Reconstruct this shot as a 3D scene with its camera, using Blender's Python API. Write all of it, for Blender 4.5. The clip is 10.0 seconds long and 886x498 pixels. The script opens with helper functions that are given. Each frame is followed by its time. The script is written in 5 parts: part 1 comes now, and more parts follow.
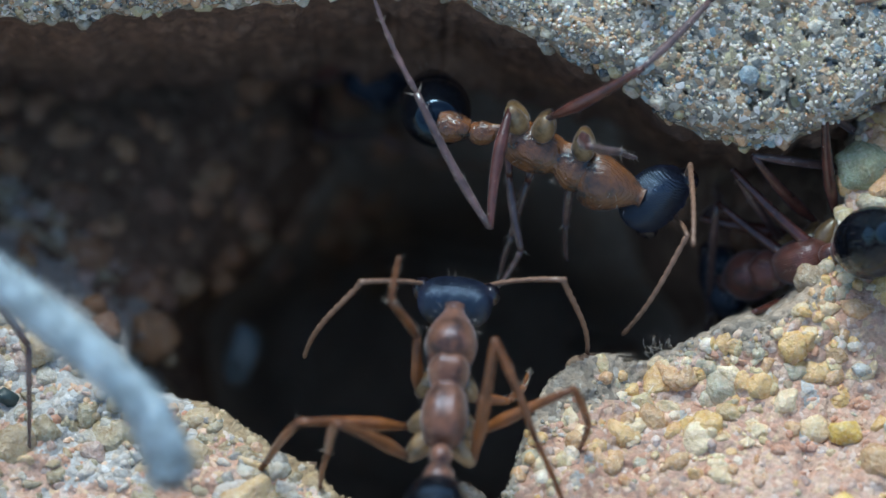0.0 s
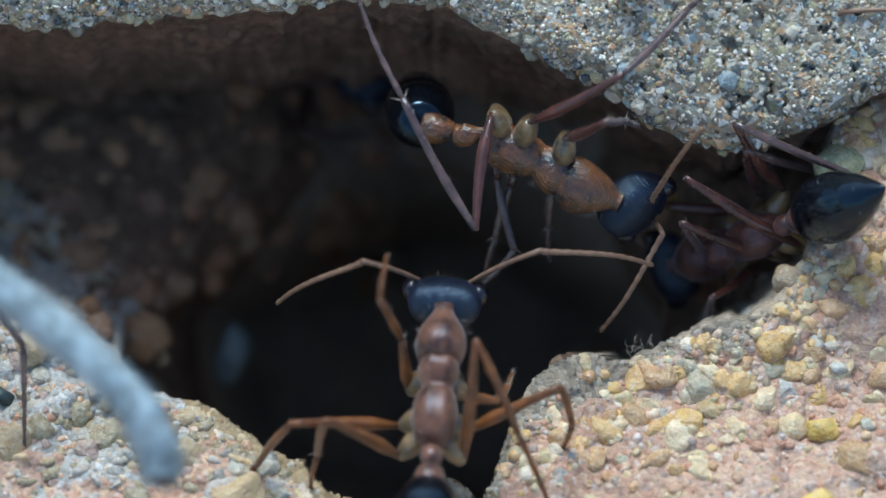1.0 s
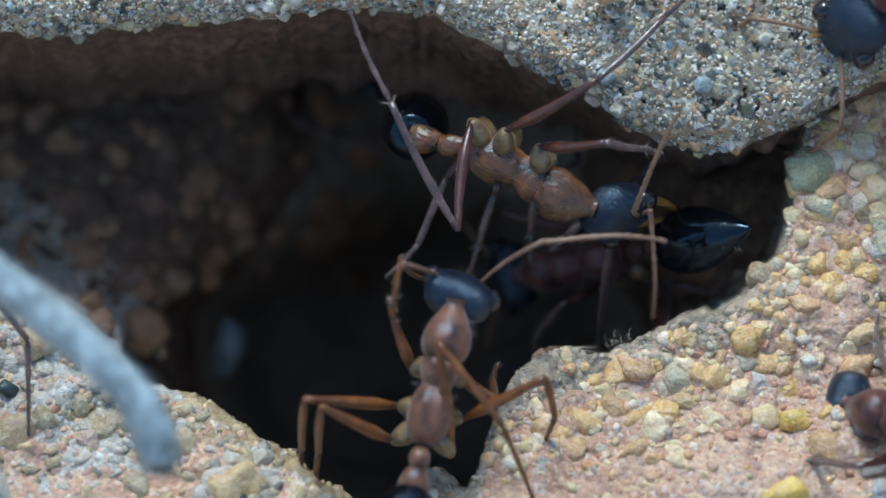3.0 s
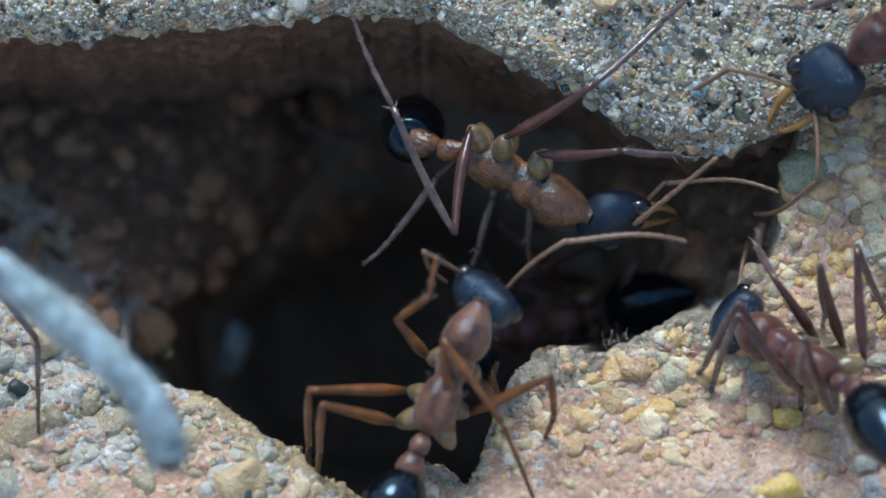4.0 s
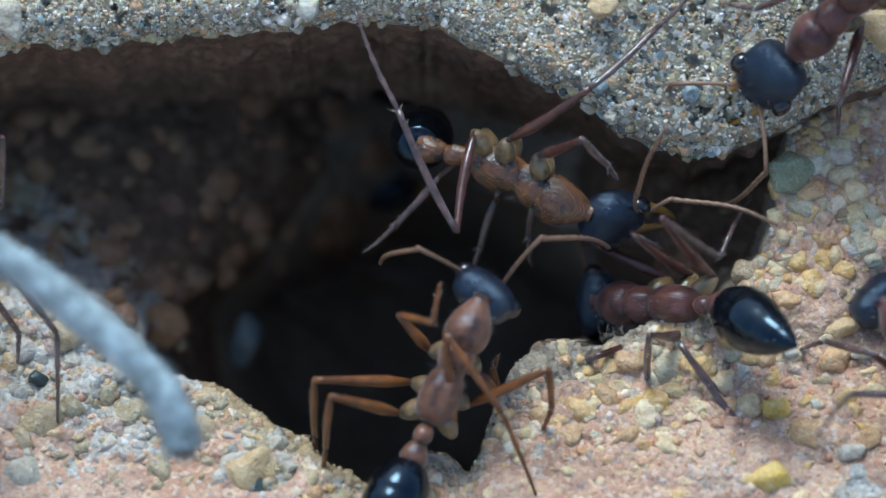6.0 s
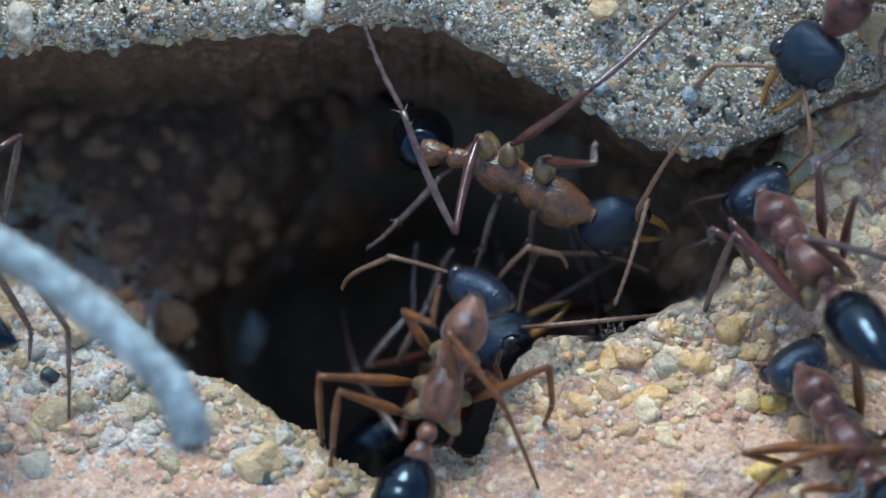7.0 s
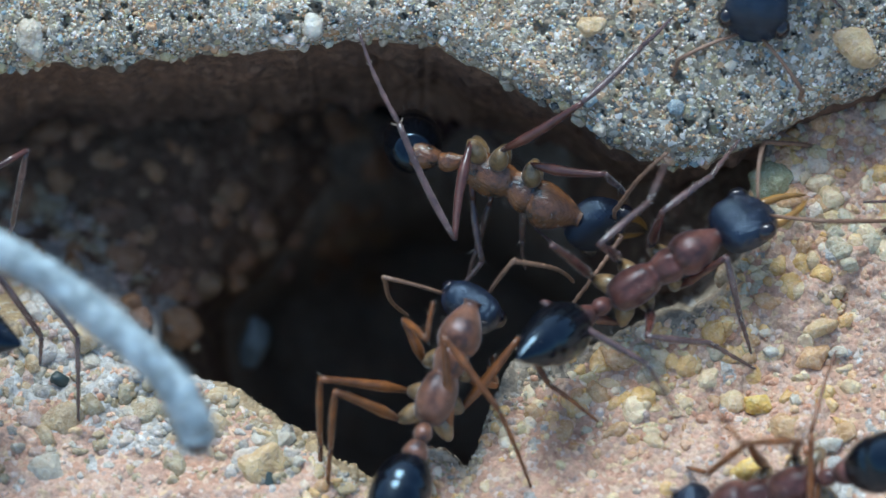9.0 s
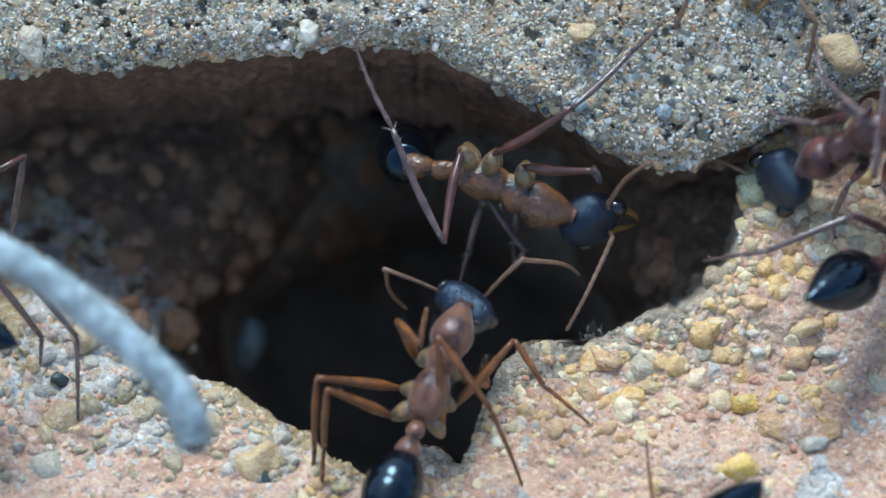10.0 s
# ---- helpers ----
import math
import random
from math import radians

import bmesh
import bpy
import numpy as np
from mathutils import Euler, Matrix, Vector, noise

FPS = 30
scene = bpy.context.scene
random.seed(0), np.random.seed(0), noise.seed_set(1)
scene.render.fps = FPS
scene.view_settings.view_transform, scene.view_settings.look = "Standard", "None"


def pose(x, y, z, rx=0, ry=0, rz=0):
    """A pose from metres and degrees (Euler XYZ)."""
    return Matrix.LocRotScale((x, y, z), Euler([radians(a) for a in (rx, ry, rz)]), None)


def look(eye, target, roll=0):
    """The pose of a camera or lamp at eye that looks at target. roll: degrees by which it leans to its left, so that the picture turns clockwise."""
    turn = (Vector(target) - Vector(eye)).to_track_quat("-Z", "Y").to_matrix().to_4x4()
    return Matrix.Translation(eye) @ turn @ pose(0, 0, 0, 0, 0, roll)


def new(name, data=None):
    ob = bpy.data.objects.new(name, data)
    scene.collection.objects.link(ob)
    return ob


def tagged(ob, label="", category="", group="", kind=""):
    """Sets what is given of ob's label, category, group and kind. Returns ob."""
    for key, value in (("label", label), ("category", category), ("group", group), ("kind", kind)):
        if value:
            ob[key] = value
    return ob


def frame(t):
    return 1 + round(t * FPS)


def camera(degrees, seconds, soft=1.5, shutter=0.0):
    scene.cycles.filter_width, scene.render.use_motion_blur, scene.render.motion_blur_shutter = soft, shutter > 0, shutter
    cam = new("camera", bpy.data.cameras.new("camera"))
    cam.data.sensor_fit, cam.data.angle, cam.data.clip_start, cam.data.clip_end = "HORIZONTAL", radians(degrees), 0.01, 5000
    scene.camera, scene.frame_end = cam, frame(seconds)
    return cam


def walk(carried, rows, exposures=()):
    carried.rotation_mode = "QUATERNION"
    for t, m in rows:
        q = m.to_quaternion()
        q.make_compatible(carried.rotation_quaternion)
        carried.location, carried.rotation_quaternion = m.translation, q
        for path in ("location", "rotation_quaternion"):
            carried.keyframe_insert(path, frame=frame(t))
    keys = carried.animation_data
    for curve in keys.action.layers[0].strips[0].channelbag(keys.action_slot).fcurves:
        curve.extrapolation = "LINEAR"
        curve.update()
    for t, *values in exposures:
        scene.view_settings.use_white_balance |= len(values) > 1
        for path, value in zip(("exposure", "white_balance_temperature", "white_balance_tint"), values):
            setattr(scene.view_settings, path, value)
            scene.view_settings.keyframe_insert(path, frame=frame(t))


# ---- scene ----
import functools

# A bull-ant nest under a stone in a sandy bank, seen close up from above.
# Plan in millimetres in axes square to the camera's view, taken as the bank's slope: u across, v up the slope, w out of
# the slope.
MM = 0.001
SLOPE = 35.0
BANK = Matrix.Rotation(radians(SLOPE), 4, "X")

cam = camera(6.0, 10.0, soft=1.5, shutter=0.4)
cam.data.dof.use_dof = True
cam.data.dof.aperture_fstop = 27.0


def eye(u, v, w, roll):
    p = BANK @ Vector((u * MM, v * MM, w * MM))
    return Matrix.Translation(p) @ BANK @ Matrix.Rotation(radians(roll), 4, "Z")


walk(cam, [
    (0.0, eye(-1.084, -0.081, 360.19, 0.110)),
    (0.5, eye(-0.772, -0.044, 363.90, 0.027)),
    (1.0, eye(-0.470, -0.006, 368.09, 0.014)),
    (1.5, eye(-0.196, -0.027, 371.99, 0.028)),
    (2.0, eye(-0.007, -0.103, 376.20, 0.038)),
    (2.5, eye(0.137, -0.115, 380.11, 0.012)),
    (4.0, eye(0.081, -0.031, 391.91, -0.039)),
    (4.5, eye(0.057, 0.007, 396.32, -0.030)),
    (5.0, eye(0.000, -0.000, 400.00, 0.000)),
    (5.5, eye(-0.006, -0.075, 404.40, 0.033)),
    (7.0, eye(-0.251, -0.250, 416.53, -0.034)),
    (7.5, eye(-0.293, -0.219, 420.28, -0.052)),
    (8.0, eye(-0.290, -0.154, 424.19, -0.096)),
    (8.5, eye(-0.197, -0.054, 428.28, -0.167)),
    (9.0, eye(-0.002, 0.143, 432.20, -0.226)),
    (9.5, eye(0.250, 0.263, 436.25, -0.254)),
    (10.0, eye(0.372, 0.259, 440.29, -0.259)),
], exposures=[(0.0, 0.65, 6000, 0), (2.5, 0.58, 6000, 0), (5.0, 0.63, 6000, 0), (7.5, 0.67, 6000, 0), (10.0, 0.81, 6000, 0)])

# ---- light: open shade under a pale sky ----
world = bpy.data.worlds.new("sky")
scene.world = world
world.use_nodes = True
wt = world.node_tree
sky = wt.nodes.new("ShaderNodeTexSky")
sky.sky_type = "NISHITA"
sky.sun_disc = False
sky.sun_elevation = radians(62)
sky.sun_rotation = radians(-20)
sky.air_density = 1.0
sky.dust_density = 2.0
bg = wt.nodes["Background"]
bg.inputs["Strength"].default_value = 0.128
wt.links.new(sky.outputs["Color"], bg.inputs["Color"])
sun = new("sun", bpy.data.lights.new("sun", "SUN"))
sun.data.energy = 1.75
sun.data.angle = radians(22)
sun.data.color = (0.96, 0.98, 1.0)
sun.matrix_world = look((-0.12, 0.42, 0.86), (0, 0, 0))


# ---- materials ----
def material(name, rough=0.6):
    m = bpy.data.materials.new(name)
    m.use_nodes = True
    nt = m.node_tree
    b = nt.nodes["Principled BSDF"]
    b.inputs["Roughness"].default_value = rough
    return m, nt, b


def node(nt, kind, **values):
    n = nt.nodes.new(kind)
    for k, v in values.items():
        n.inputs[k.replace("_", " ")].default_value = v
    return n


def ramp(nt, source, stops, constant=False):
    r = nt.nodes.new("ShaderNodeValToRGB")
    r.color_ramp.interpolation = "CONSTANT" if constant else "LINEAR"
    e = r.color_ramp.elements
    while len(e) < len(stops):
        e.new(0.5)
    for el, (p, c) in zip(e, stops):
        el.position, el.color = p, (*c, 1)
    nt.links.new(source, r.inputs["Fac"])
    return r.outputs["Color"]


def mix(nt, kind, fac, a, b):
    n = nt.nodes.new("ShaderNodeMix")
    n.data_type, n.blend_type = "RGBA", kind
    for sock, val in ((n.inputs[0], fac), (n.inputs[6], a), (n.inputs[7], b)):
        if isinstance(val, bpy.types.NodeSocket):
            nt.links.new(val, sock)
        else:
            sock.default_value = val if not isinstance(val, tuple) else (*val, 1)
    return n.outputs[2]


def bump(nt, b, height, strength, distance):
    n = node(nt, "ShaderNodeBump", Strength=strength, Distance=distance)
    nt.links.new(height, n.inputs["Height"])
    nt.links.new(n.outputs["Normal"], b.inputs["Normal"])


def noise_tex(nt, scale, detail=4.0, rough=0.6):
    co = nt.nodes.new("ShaderNodeTexCoord")
    n = node(nt, "ShaderNodeTexNoise", Scale=scale, Detail=detail, Roughness=rough)
    nt.links.new(co.outputs["Object"], n.inputs["Vector"])
    return n.outputs["Fac"]


def voronoi(nt, scale, out="Color"):
    co = nt.nodes.new("ShaderNodeTexCoord")
    n = node(nt, "ShaderNodeTexVoronoi", Scale=scale)
    nt.links.new(co.outputs["Object"], n.inputs["Vector"])
    return n.outputs[out]


def grit(name, stops, low, high, grain=2600.0, rust=None, pits=0.35):
    """Cemented sand: stained matrix with single grains of other colours, rough relief."""
    m, nt, b = material(name, 0.85)
    broad = noise_tex(nt, 140.0, 5.0, 0.65)
    base = ramp(nt, broad, [(0.32, low), (0.68, high)])
    sep = nt.nodes.new("ShaderNodeSeparateColor")
    nt.links.new(voronoi(nt, grain), sep.inputs["Color"])
    grains = ramp(nt, sep.outputs["Red"], stops, True)
    pick = ramp(nt, sep.outputs["Green"], [(0.0, (0.25, 0.25, 0.25)), (0.55, (0.75, 0.75, 0.75))], True)
    col = mix(nt, "MIX", pick, base, grains)
    fine = noise_tex(nt, 5200.0, 3.0, 0.7)
    col = mix(nt, "MULTIPLY", 0.55, col, ramp(nt, fine, [(0.3, (0.45, 0.45, 0.45)), (0.6, (1, 1, 1))]))
    if rust:
        patch = ramp(nt, noise_tex(nt, 230.0, 6.0, 0.7), [(0.55, (0, 0, 0)), (0.68, (0.75, 0.75, 0.75))])
        col = mix(nt, "MIX", patch, col, rust)
    pores = ramp(nt, voronoi(nt, grain * 0.55, "Distance"), [(0.12, (0.14, 0.12, 0.10)), (0.26, (1, 1, 1))])
    col = mix(nt, "MULTIPLY", pits, col, pores)
    nt.links.new(col, b.inputs["Base Color"])
    h = nt.nodes.new("ShaderNodeMath")
    h.operation = "MULTIPLY_ADD"
    nt.links.new(voronoi(nt, grain, "Distance"), h.inputs[0])
    h.inputs[1].default_value = -0.6
    nt.links.new(fine, h.inputs[2])
    bump(nt, b, h.outputs[0], 0.9, 0.00014)
    return m


def quartz(name, stops, island, dust, rough=0.32, coat=0.5):
    """Sand and gravel grains, each of its own colour, veined and crusted with dust."""
    m, nt, b = material(name, rough)
    if island:
        src = nt.nodes.new("ShaderNodeNewGeometry").outputs["Random Per Island"]
    else:
        src = nt.nodes.new("ShaderNodeObjectInfo").outputs["Random"]
    geo = nt.nodes.new("ShaderNodeNewGeometry").outputs["Position"]

    def cloud(scale, detail, r):
        n = node(nt, "ShaderNodeTexNoise", Scale=scale, Detail=detail, Roughness=r)
        nt.links.new(geo, n.inputs["Vector"])
        return n.outputs["Fac"]

    stain, fine = cloud(1400.0, 5.0, 0.7), cloud(5200.0, 3.0, 0.65)
    col = ramp(nt, src, stops, True)
    col = mix(nt, "MULTIPLY", 0.75, col, ramp(nt, stain, [(0.30, (0.62, 0.46, 0.34)), (0.60, (1, 1, 1))]))
    col = mix(nt, "SCREEN", 0.25, col, ramp(nt, fine, [(0.50, (0, 0, 0)), (0.75, (1, 1, 0.95))]))
    crust = ramp(nt, cloud(2300.0, 5.0, 0.7), [(0.50, (0, 0, 0)), (0.62, (coat, coat, coat))])
    col = mix(nt, "MIX", crust, col, dust)
    nt.links.new(col, b.inputs["Base Color"])
    b.inputs["Subsurface Weight"].default_value = 0.45
    b.inputs["Subsurface Radius"].default_value = (0.0006, 0.00045, 0.0003)
    rr = ramp(nt, crust, [(0.0, (rough, rough, rough)), (0.5, (0.9, 0.9, 0.9))])
    nt.links.new(rr, b.inputs["Roughness"])
    h = nt.nodes.new("ShaderNodeMath")
    h.operation = "MULTIPLY_ADD"
    nt.links.new(cloud(1800.0, 3.0, 0.6), h.inputs[0])
    h.inputs[1].default_value = 2.0
    nt.links.new(fine, h.inputs[2])
    bump(nt, b, h.outputs[0], 0.9, 0.00012)
    return m


WARM = [(0.0, (0.73, 0.52, 0.25)), (0.14, (0.77, 0.64, 0.41)), (0.28, (0.68, 0.46, 0.26)), (0.40, (0.82, 0.71, 0.49)),
        (0.52, (0.71, 0.50, 0.21)), (0.64, (0.58, 0.40, 0.22)), (0.70, (0.79, 0.72, 0.59)), (0.78, (0.64, 0.56, 0.34)), (0.88, (0.51, 0.49, 0.37)), (0.97, (0.36, 0.29, 0.19))]
PINK = [(0.0, (0.65, 0.41, 0.30)), (0.20, (0.72, 0.55, 0.41)), (0.36, (0.58, 0.34, 0.23)), (0.48, (0.72, 0.61, 0.53)),
        (0.62, (0.66, 0.47, 0.32)), (0.74, (0.54, 0.31, 0.21)), (0.84, (0.72, 0.55, 0.34)), (0.94, (0.44, 0.35, 0.31))]
COOL = [(0.0, (0.39, 0.37, 0.29)), (0.12, (0.67, 0.65, 0.55)), (0.26, (0.60, 0.41, 0.25)), (0.36, (0.23, 0.22, 0.20)),
        (0.45, (0.84, 0.82, 0.72)), (0.59, (0.58, 0.39, 0.22)), (0.68, (0.10, 0.13, 0.15)), (0.75, (0.56, 0.52, 0.32)), (0.84, (0.90, 0.90, 0.87)), (0.95, (0.35, 0.49, 0.55))]
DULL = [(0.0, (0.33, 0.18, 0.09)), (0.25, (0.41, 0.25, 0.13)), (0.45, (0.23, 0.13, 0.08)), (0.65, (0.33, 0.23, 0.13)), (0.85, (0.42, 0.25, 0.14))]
DRAB = [(0.0, (0.41, 0.36, 0.24)), (0.18, (0.50, 0.49, 0.42)), (0.34, (0.36, 0.32, 0.21)), (0.48, (0.57, 0.56, 0.52)), (0.60, (0.50, 0.40, 0.25)),
        (0.72, (0.48, 0.37, 0.32)), (0.84, (0.32, 0.32, 0.30)), (0.94, (0.59, 0.57, 0.53))]
M_EARTH = grit("sandy_earth", PINK, (0.42, 0.24, 0.165), (0.66, 0.49, 0.40), 3600.0)
M_STONE = grit("sandstone", COOL, (0.13, 0.115, 0.085), (0.34, 0.31, 0.24), 3000.0, (0.42, 0.24, 0.12), 0.9)
M_CRUST = grit("grey_crust", [(0.0, (0.42, 0.38, 0.31)), (0.25, (0.22, 0.19, 0.15)), (0.5, (0.54, 0.44, 0.33)), (0.75, (0.30, 0.27, 0.23)), (0.9, (0.62, 0.57, 0.49))], (0.25, 0.21, 0.16), (0.46, 0.39, 0.30), 3000.0, (0.50, 0.36, 0.25), 0.7)
M_BUFF = grit("buff_crust", [(0.0, (0.50, 0.38, 0.20)), (0.25, (0.34, 0.24, 0.13)), (0.5, (0.60, 0.50, 0.32)), (0.75, (0.42, 0.33, 0.20)), (0.9, (0.60, 0.57, 0.48))], (0.26, 0.18, 0.10), (0.48, 0.37, 0.23), 3400.0)
M_ASH = grit("pale_grey_sand", [(0.0, (0.58, 0.59, 0.57)), (0.3, (0.40, 0.38, 0.33)), (0.5, (0.74, 0.74, 0.71)), (0.75, (0.30, 0.30, 0.28)), (0.85, (0.60, 0.50, 0.38))], (0.33, 0.32, 0.30), (0.56, 0.56, 0.54), 3600.0)
M_UNDERSIDE = grit("brown_grit", [(0.0, (0.21, 0.125, 0.085)), (0.4, (0.14, 0.085, 0.058)), (0.7, (0.25, 0.155, 0.105))], (0.080, 0.048, 0.034), (0.145, 0.088, 0.062), 2000.0)
M_CHAMBER = grit("dark_brown_grit", [(0.0, (0.22, 0.15, 0.10)), (0.4, (0.15, 0.10, 0.065)), (0.7, (0.27, 0.19, 0.125))], (0.098, 0.057, 0.037), (0.17, 0.104, 0.067), 1500.0)
M_WARM = quartz("gravel_grain", WARM, False, (0.56, 0.38, 0.26), 0.15, 0.28)
M_WARM_I = quartz("sand_grain", PINK, True, (0.54, 0.34, 0.25), 0.32, 0.6)
M_COOL = quartz("stone_grain", COOL, False, (0.36, 0.33, 0.26), 0.2, 0.25)
M_COOL_I = quartz("stone_sand", COOL, True, (0.36, 0.33, 0.26), 0.24, 0.55)
M_DULL = quartz("brown_wall_pebble", DULL, False, (0.24, 0.155, 0.10), 0.5, 0.5)
M_DRAB = quartz("drab_pebble", DRAB, False, (0.46, 0.40, 0.31), 0.2, 0.35)
M_DRAB_I = quartz("drab_gravel", DRAB, True, (0.46, 0.42, 0.35), 0.2, 0.4)
M_GRAVEL = quartz("fine_gravel", WARM, True, (0.56, 0.36, 0.25), 0.16, 0.35)


def plain(name, color, rough, low=0.7, scale=900.0, bump_scale=6000.0, bump_dist=0.00002, coat=0.0, strength=0.4):
    m, nt, b = material(name, rough)
    n = noise_tex(nt, scale, 4.0, 0.6)
    dark = tuple(c * low for c in color)
    nt.links.new(ramp(nt, n, [(0.3, dark), (0.7, color)]), b.inputs["Base Color"])
    b.inputs["Coat Weight"].default_value = coat
    b.inputs["Coat Roughness"].default_value = 0.15
    bump(nt, b, noise_tex(nt, bump_scale, 2.0, 0.5), strength, bump_dist)
    return m


M_YELLOW = quartz("ochre_stone", [(0.0, (0.72, 0.52, 0.13)), (0.5, (0.66, 0.46, 0.12))], False, (0.74, 0.66, 0.45), 0.35, 0.5)
M_WHITE = quartz("white_quartz", [(0.0, (0.60, 0.61, 0.55)), (0.5, (0.56, 0.55, 0.47))], False, (0.56, 0.48, 0.38), 0.2, 0.35)
M_SAND = quartz("buff_stone", [(0.0, (0.62, 0.48, 0.27)), (0.5, (0.55, 0.42, 0.22))], False, (0.60, 0.48, 0.36), 0.3, 0.5)
M_BLUE = quartz("blue_grey_quartz", [(0.0, (0.34, 0.47, 0.54)), (0.5, (0.28, 0.38, 0.44))], False, (0.40, 0.42, 0.40), 0.2, 0.3)
M_GREEN = plain("dark_green_stone", (0.05, 0.075, 0.075), 0.35, 0.6, 900.0, 2500.0, 0.0001)
M_CLEAR = quartz("translucent_pebble", [(0.0, (0.40, 0.45, 0.30)), (0.5, (0.37, 0.42, 0.28))], False, (0.30, 0.25, 0.13), 0.15, 0.4)


def shell(name, color, rough, ribs, sheen, coat=0.0, low=0.55, sky_glint=(1, 1, 1), ior=1.5, sky_sheen=(0.75, 0.85, 1.0), relief=0.000018):
    """Insect cuticle: fine ridges, uneven tone and a down of very short hairs; blue skylight is tinted into highlights
    and sheen.
    """
    m, nt, b = material(name, rough)
    n = noise_tex(nt, 1100.0, 4.0, 0.6)
    nt.links.new(ramp(nt, n, [(0.34, tuple(c * low for c in color)), (0.52, color), (0.70, tuple(min(c * 1.5, 1) for c in color))]), b.inputs["Base Color"])
    b.inputs["Sheen Weight"].default_value = sheen
    b.inputs["Sheen Roughness"].default_value = 0.4
    b.inputs["Sheen Tint"].default_value = (*sky_sheen, 1)
    b.inputs["Coat Weight"].default_value = coat
    b.inputs["Coat Roughness"].default_value = 0.18
    b.inputs["Specular Tint"].default_value = (*sky_glint, 1)
    b.inputs["IOR"].default_value = ior
    co = nt.nodes.new("ShaderNodeTexCoord")
    wave = node(nt, "ShaderNodeTexWave", Scale=2900.0, Distortion=5.0, Detail=3.0)
    wave.inputs["Detail Scale"].default_value = 0.9
    wave.bands_direction = "Y"
    nt.links.new(co.outputs["Object"], wave.inputs["Vector"])
    h = nt.nodes.new("ShaderNodeMath")
    h.operation = "MULTIPLY_ADD"
    nt.links.new(noise_tex(nt, 9000.0, 2.0, 0.5), h.inputs[0])
    h.inputs[1].default_value = 1.6
    soft = nt.nodes.new("ShaderNodeMath")
    soft.operation = "MULTIPLY"
    nt.links.new(wave.outputs["Fac"], soft.inputs[0])
    soft.inputs[1].default_value = 0.5
    nt.links.new(soft.outputs[0], h.inputs[2])
    k = nt.nodes.new("ShaderNodeMath")
    k.operation = "MULTIPLY_ADD"
    nt.links.new(noise_tex(nt, 2600.0, 3.0, 0.6), k.inputs[0])
    k.inputs[1].default_value = 1.1
    nt.links.new(h.outputs[0], k.inputs[2])
    bump(nt, b, k.outputs[0], ribs, relief)
    return m


# the sky's blue reflection is tinted into these shells, strongest on head and gaster
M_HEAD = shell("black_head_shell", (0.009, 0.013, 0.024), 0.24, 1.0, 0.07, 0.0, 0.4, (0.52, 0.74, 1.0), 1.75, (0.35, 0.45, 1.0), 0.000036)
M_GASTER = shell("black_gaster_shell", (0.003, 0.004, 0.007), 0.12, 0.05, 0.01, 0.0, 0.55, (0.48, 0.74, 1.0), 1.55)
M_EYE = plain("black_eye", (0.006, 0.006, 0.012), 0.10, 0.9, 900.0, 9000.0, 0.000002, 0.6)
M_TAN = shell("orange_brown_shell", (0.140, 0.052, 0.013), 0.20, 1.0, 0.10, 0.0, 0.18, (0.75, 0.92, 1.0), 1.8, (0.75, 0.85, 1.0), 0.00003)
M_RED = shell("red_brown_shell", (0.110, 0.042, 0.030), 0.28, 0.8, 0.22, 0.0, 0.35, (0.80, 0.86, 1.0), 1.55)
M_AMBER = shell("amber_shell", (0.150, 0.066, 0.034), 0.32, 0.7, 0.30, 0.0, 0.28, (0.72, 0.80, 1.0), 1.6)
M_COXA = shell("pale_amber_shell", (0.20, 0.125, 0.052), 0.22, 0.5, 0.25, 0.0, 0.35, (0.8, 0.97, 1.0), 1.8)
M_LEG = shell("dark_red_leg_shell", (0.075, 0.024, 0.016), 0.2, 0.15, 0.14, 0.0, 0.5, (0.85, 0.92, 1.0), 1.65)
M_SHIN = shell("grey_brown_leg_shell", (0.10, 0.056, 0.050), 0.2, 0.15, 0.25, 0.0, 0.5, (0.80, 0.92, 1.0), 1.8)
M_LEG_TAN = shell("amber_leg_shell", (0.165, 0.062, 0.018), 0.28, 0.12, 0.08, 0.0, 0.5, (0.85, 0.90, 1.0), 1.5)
M_JAW = plain("yellow_mandible", (0.40, 0.21, 0.05), 0.3, 0.35, 900.0, 6000.0, 0.00001, 0.2)
M_FEELER = plain("brown_antenna", (0.25, 0.15, 0.10), 0.35, 0.6, 1500.0, 7000.0, 0.00002)
M_HAIR = plain("pale_bristle", (0.42, 0.37, 0.32), 0.5)
M_PALE = plain("pale_fragment", (0.22, 0.29, 0.32), 0.7, 0.6, 700.0, 2500.0, 0.0001)
M_TWIG = plain("grey_twig_bark", (0.66, 0.82, 0.88), 0.9, 0.28, 800.0, 3000.0, 0.0003, 0.0, 1.0)


# ---- plan of the bank and the stone ----
def curve_at(points, x):
    xs = [p[0] for p in points]
    ys = [p[1] for p in points]
    return np.interp(x, xs, ys)


def smooth(x):
    x = np.clip(x, 0, 1)
    return x * x * (3 - 2 * x)


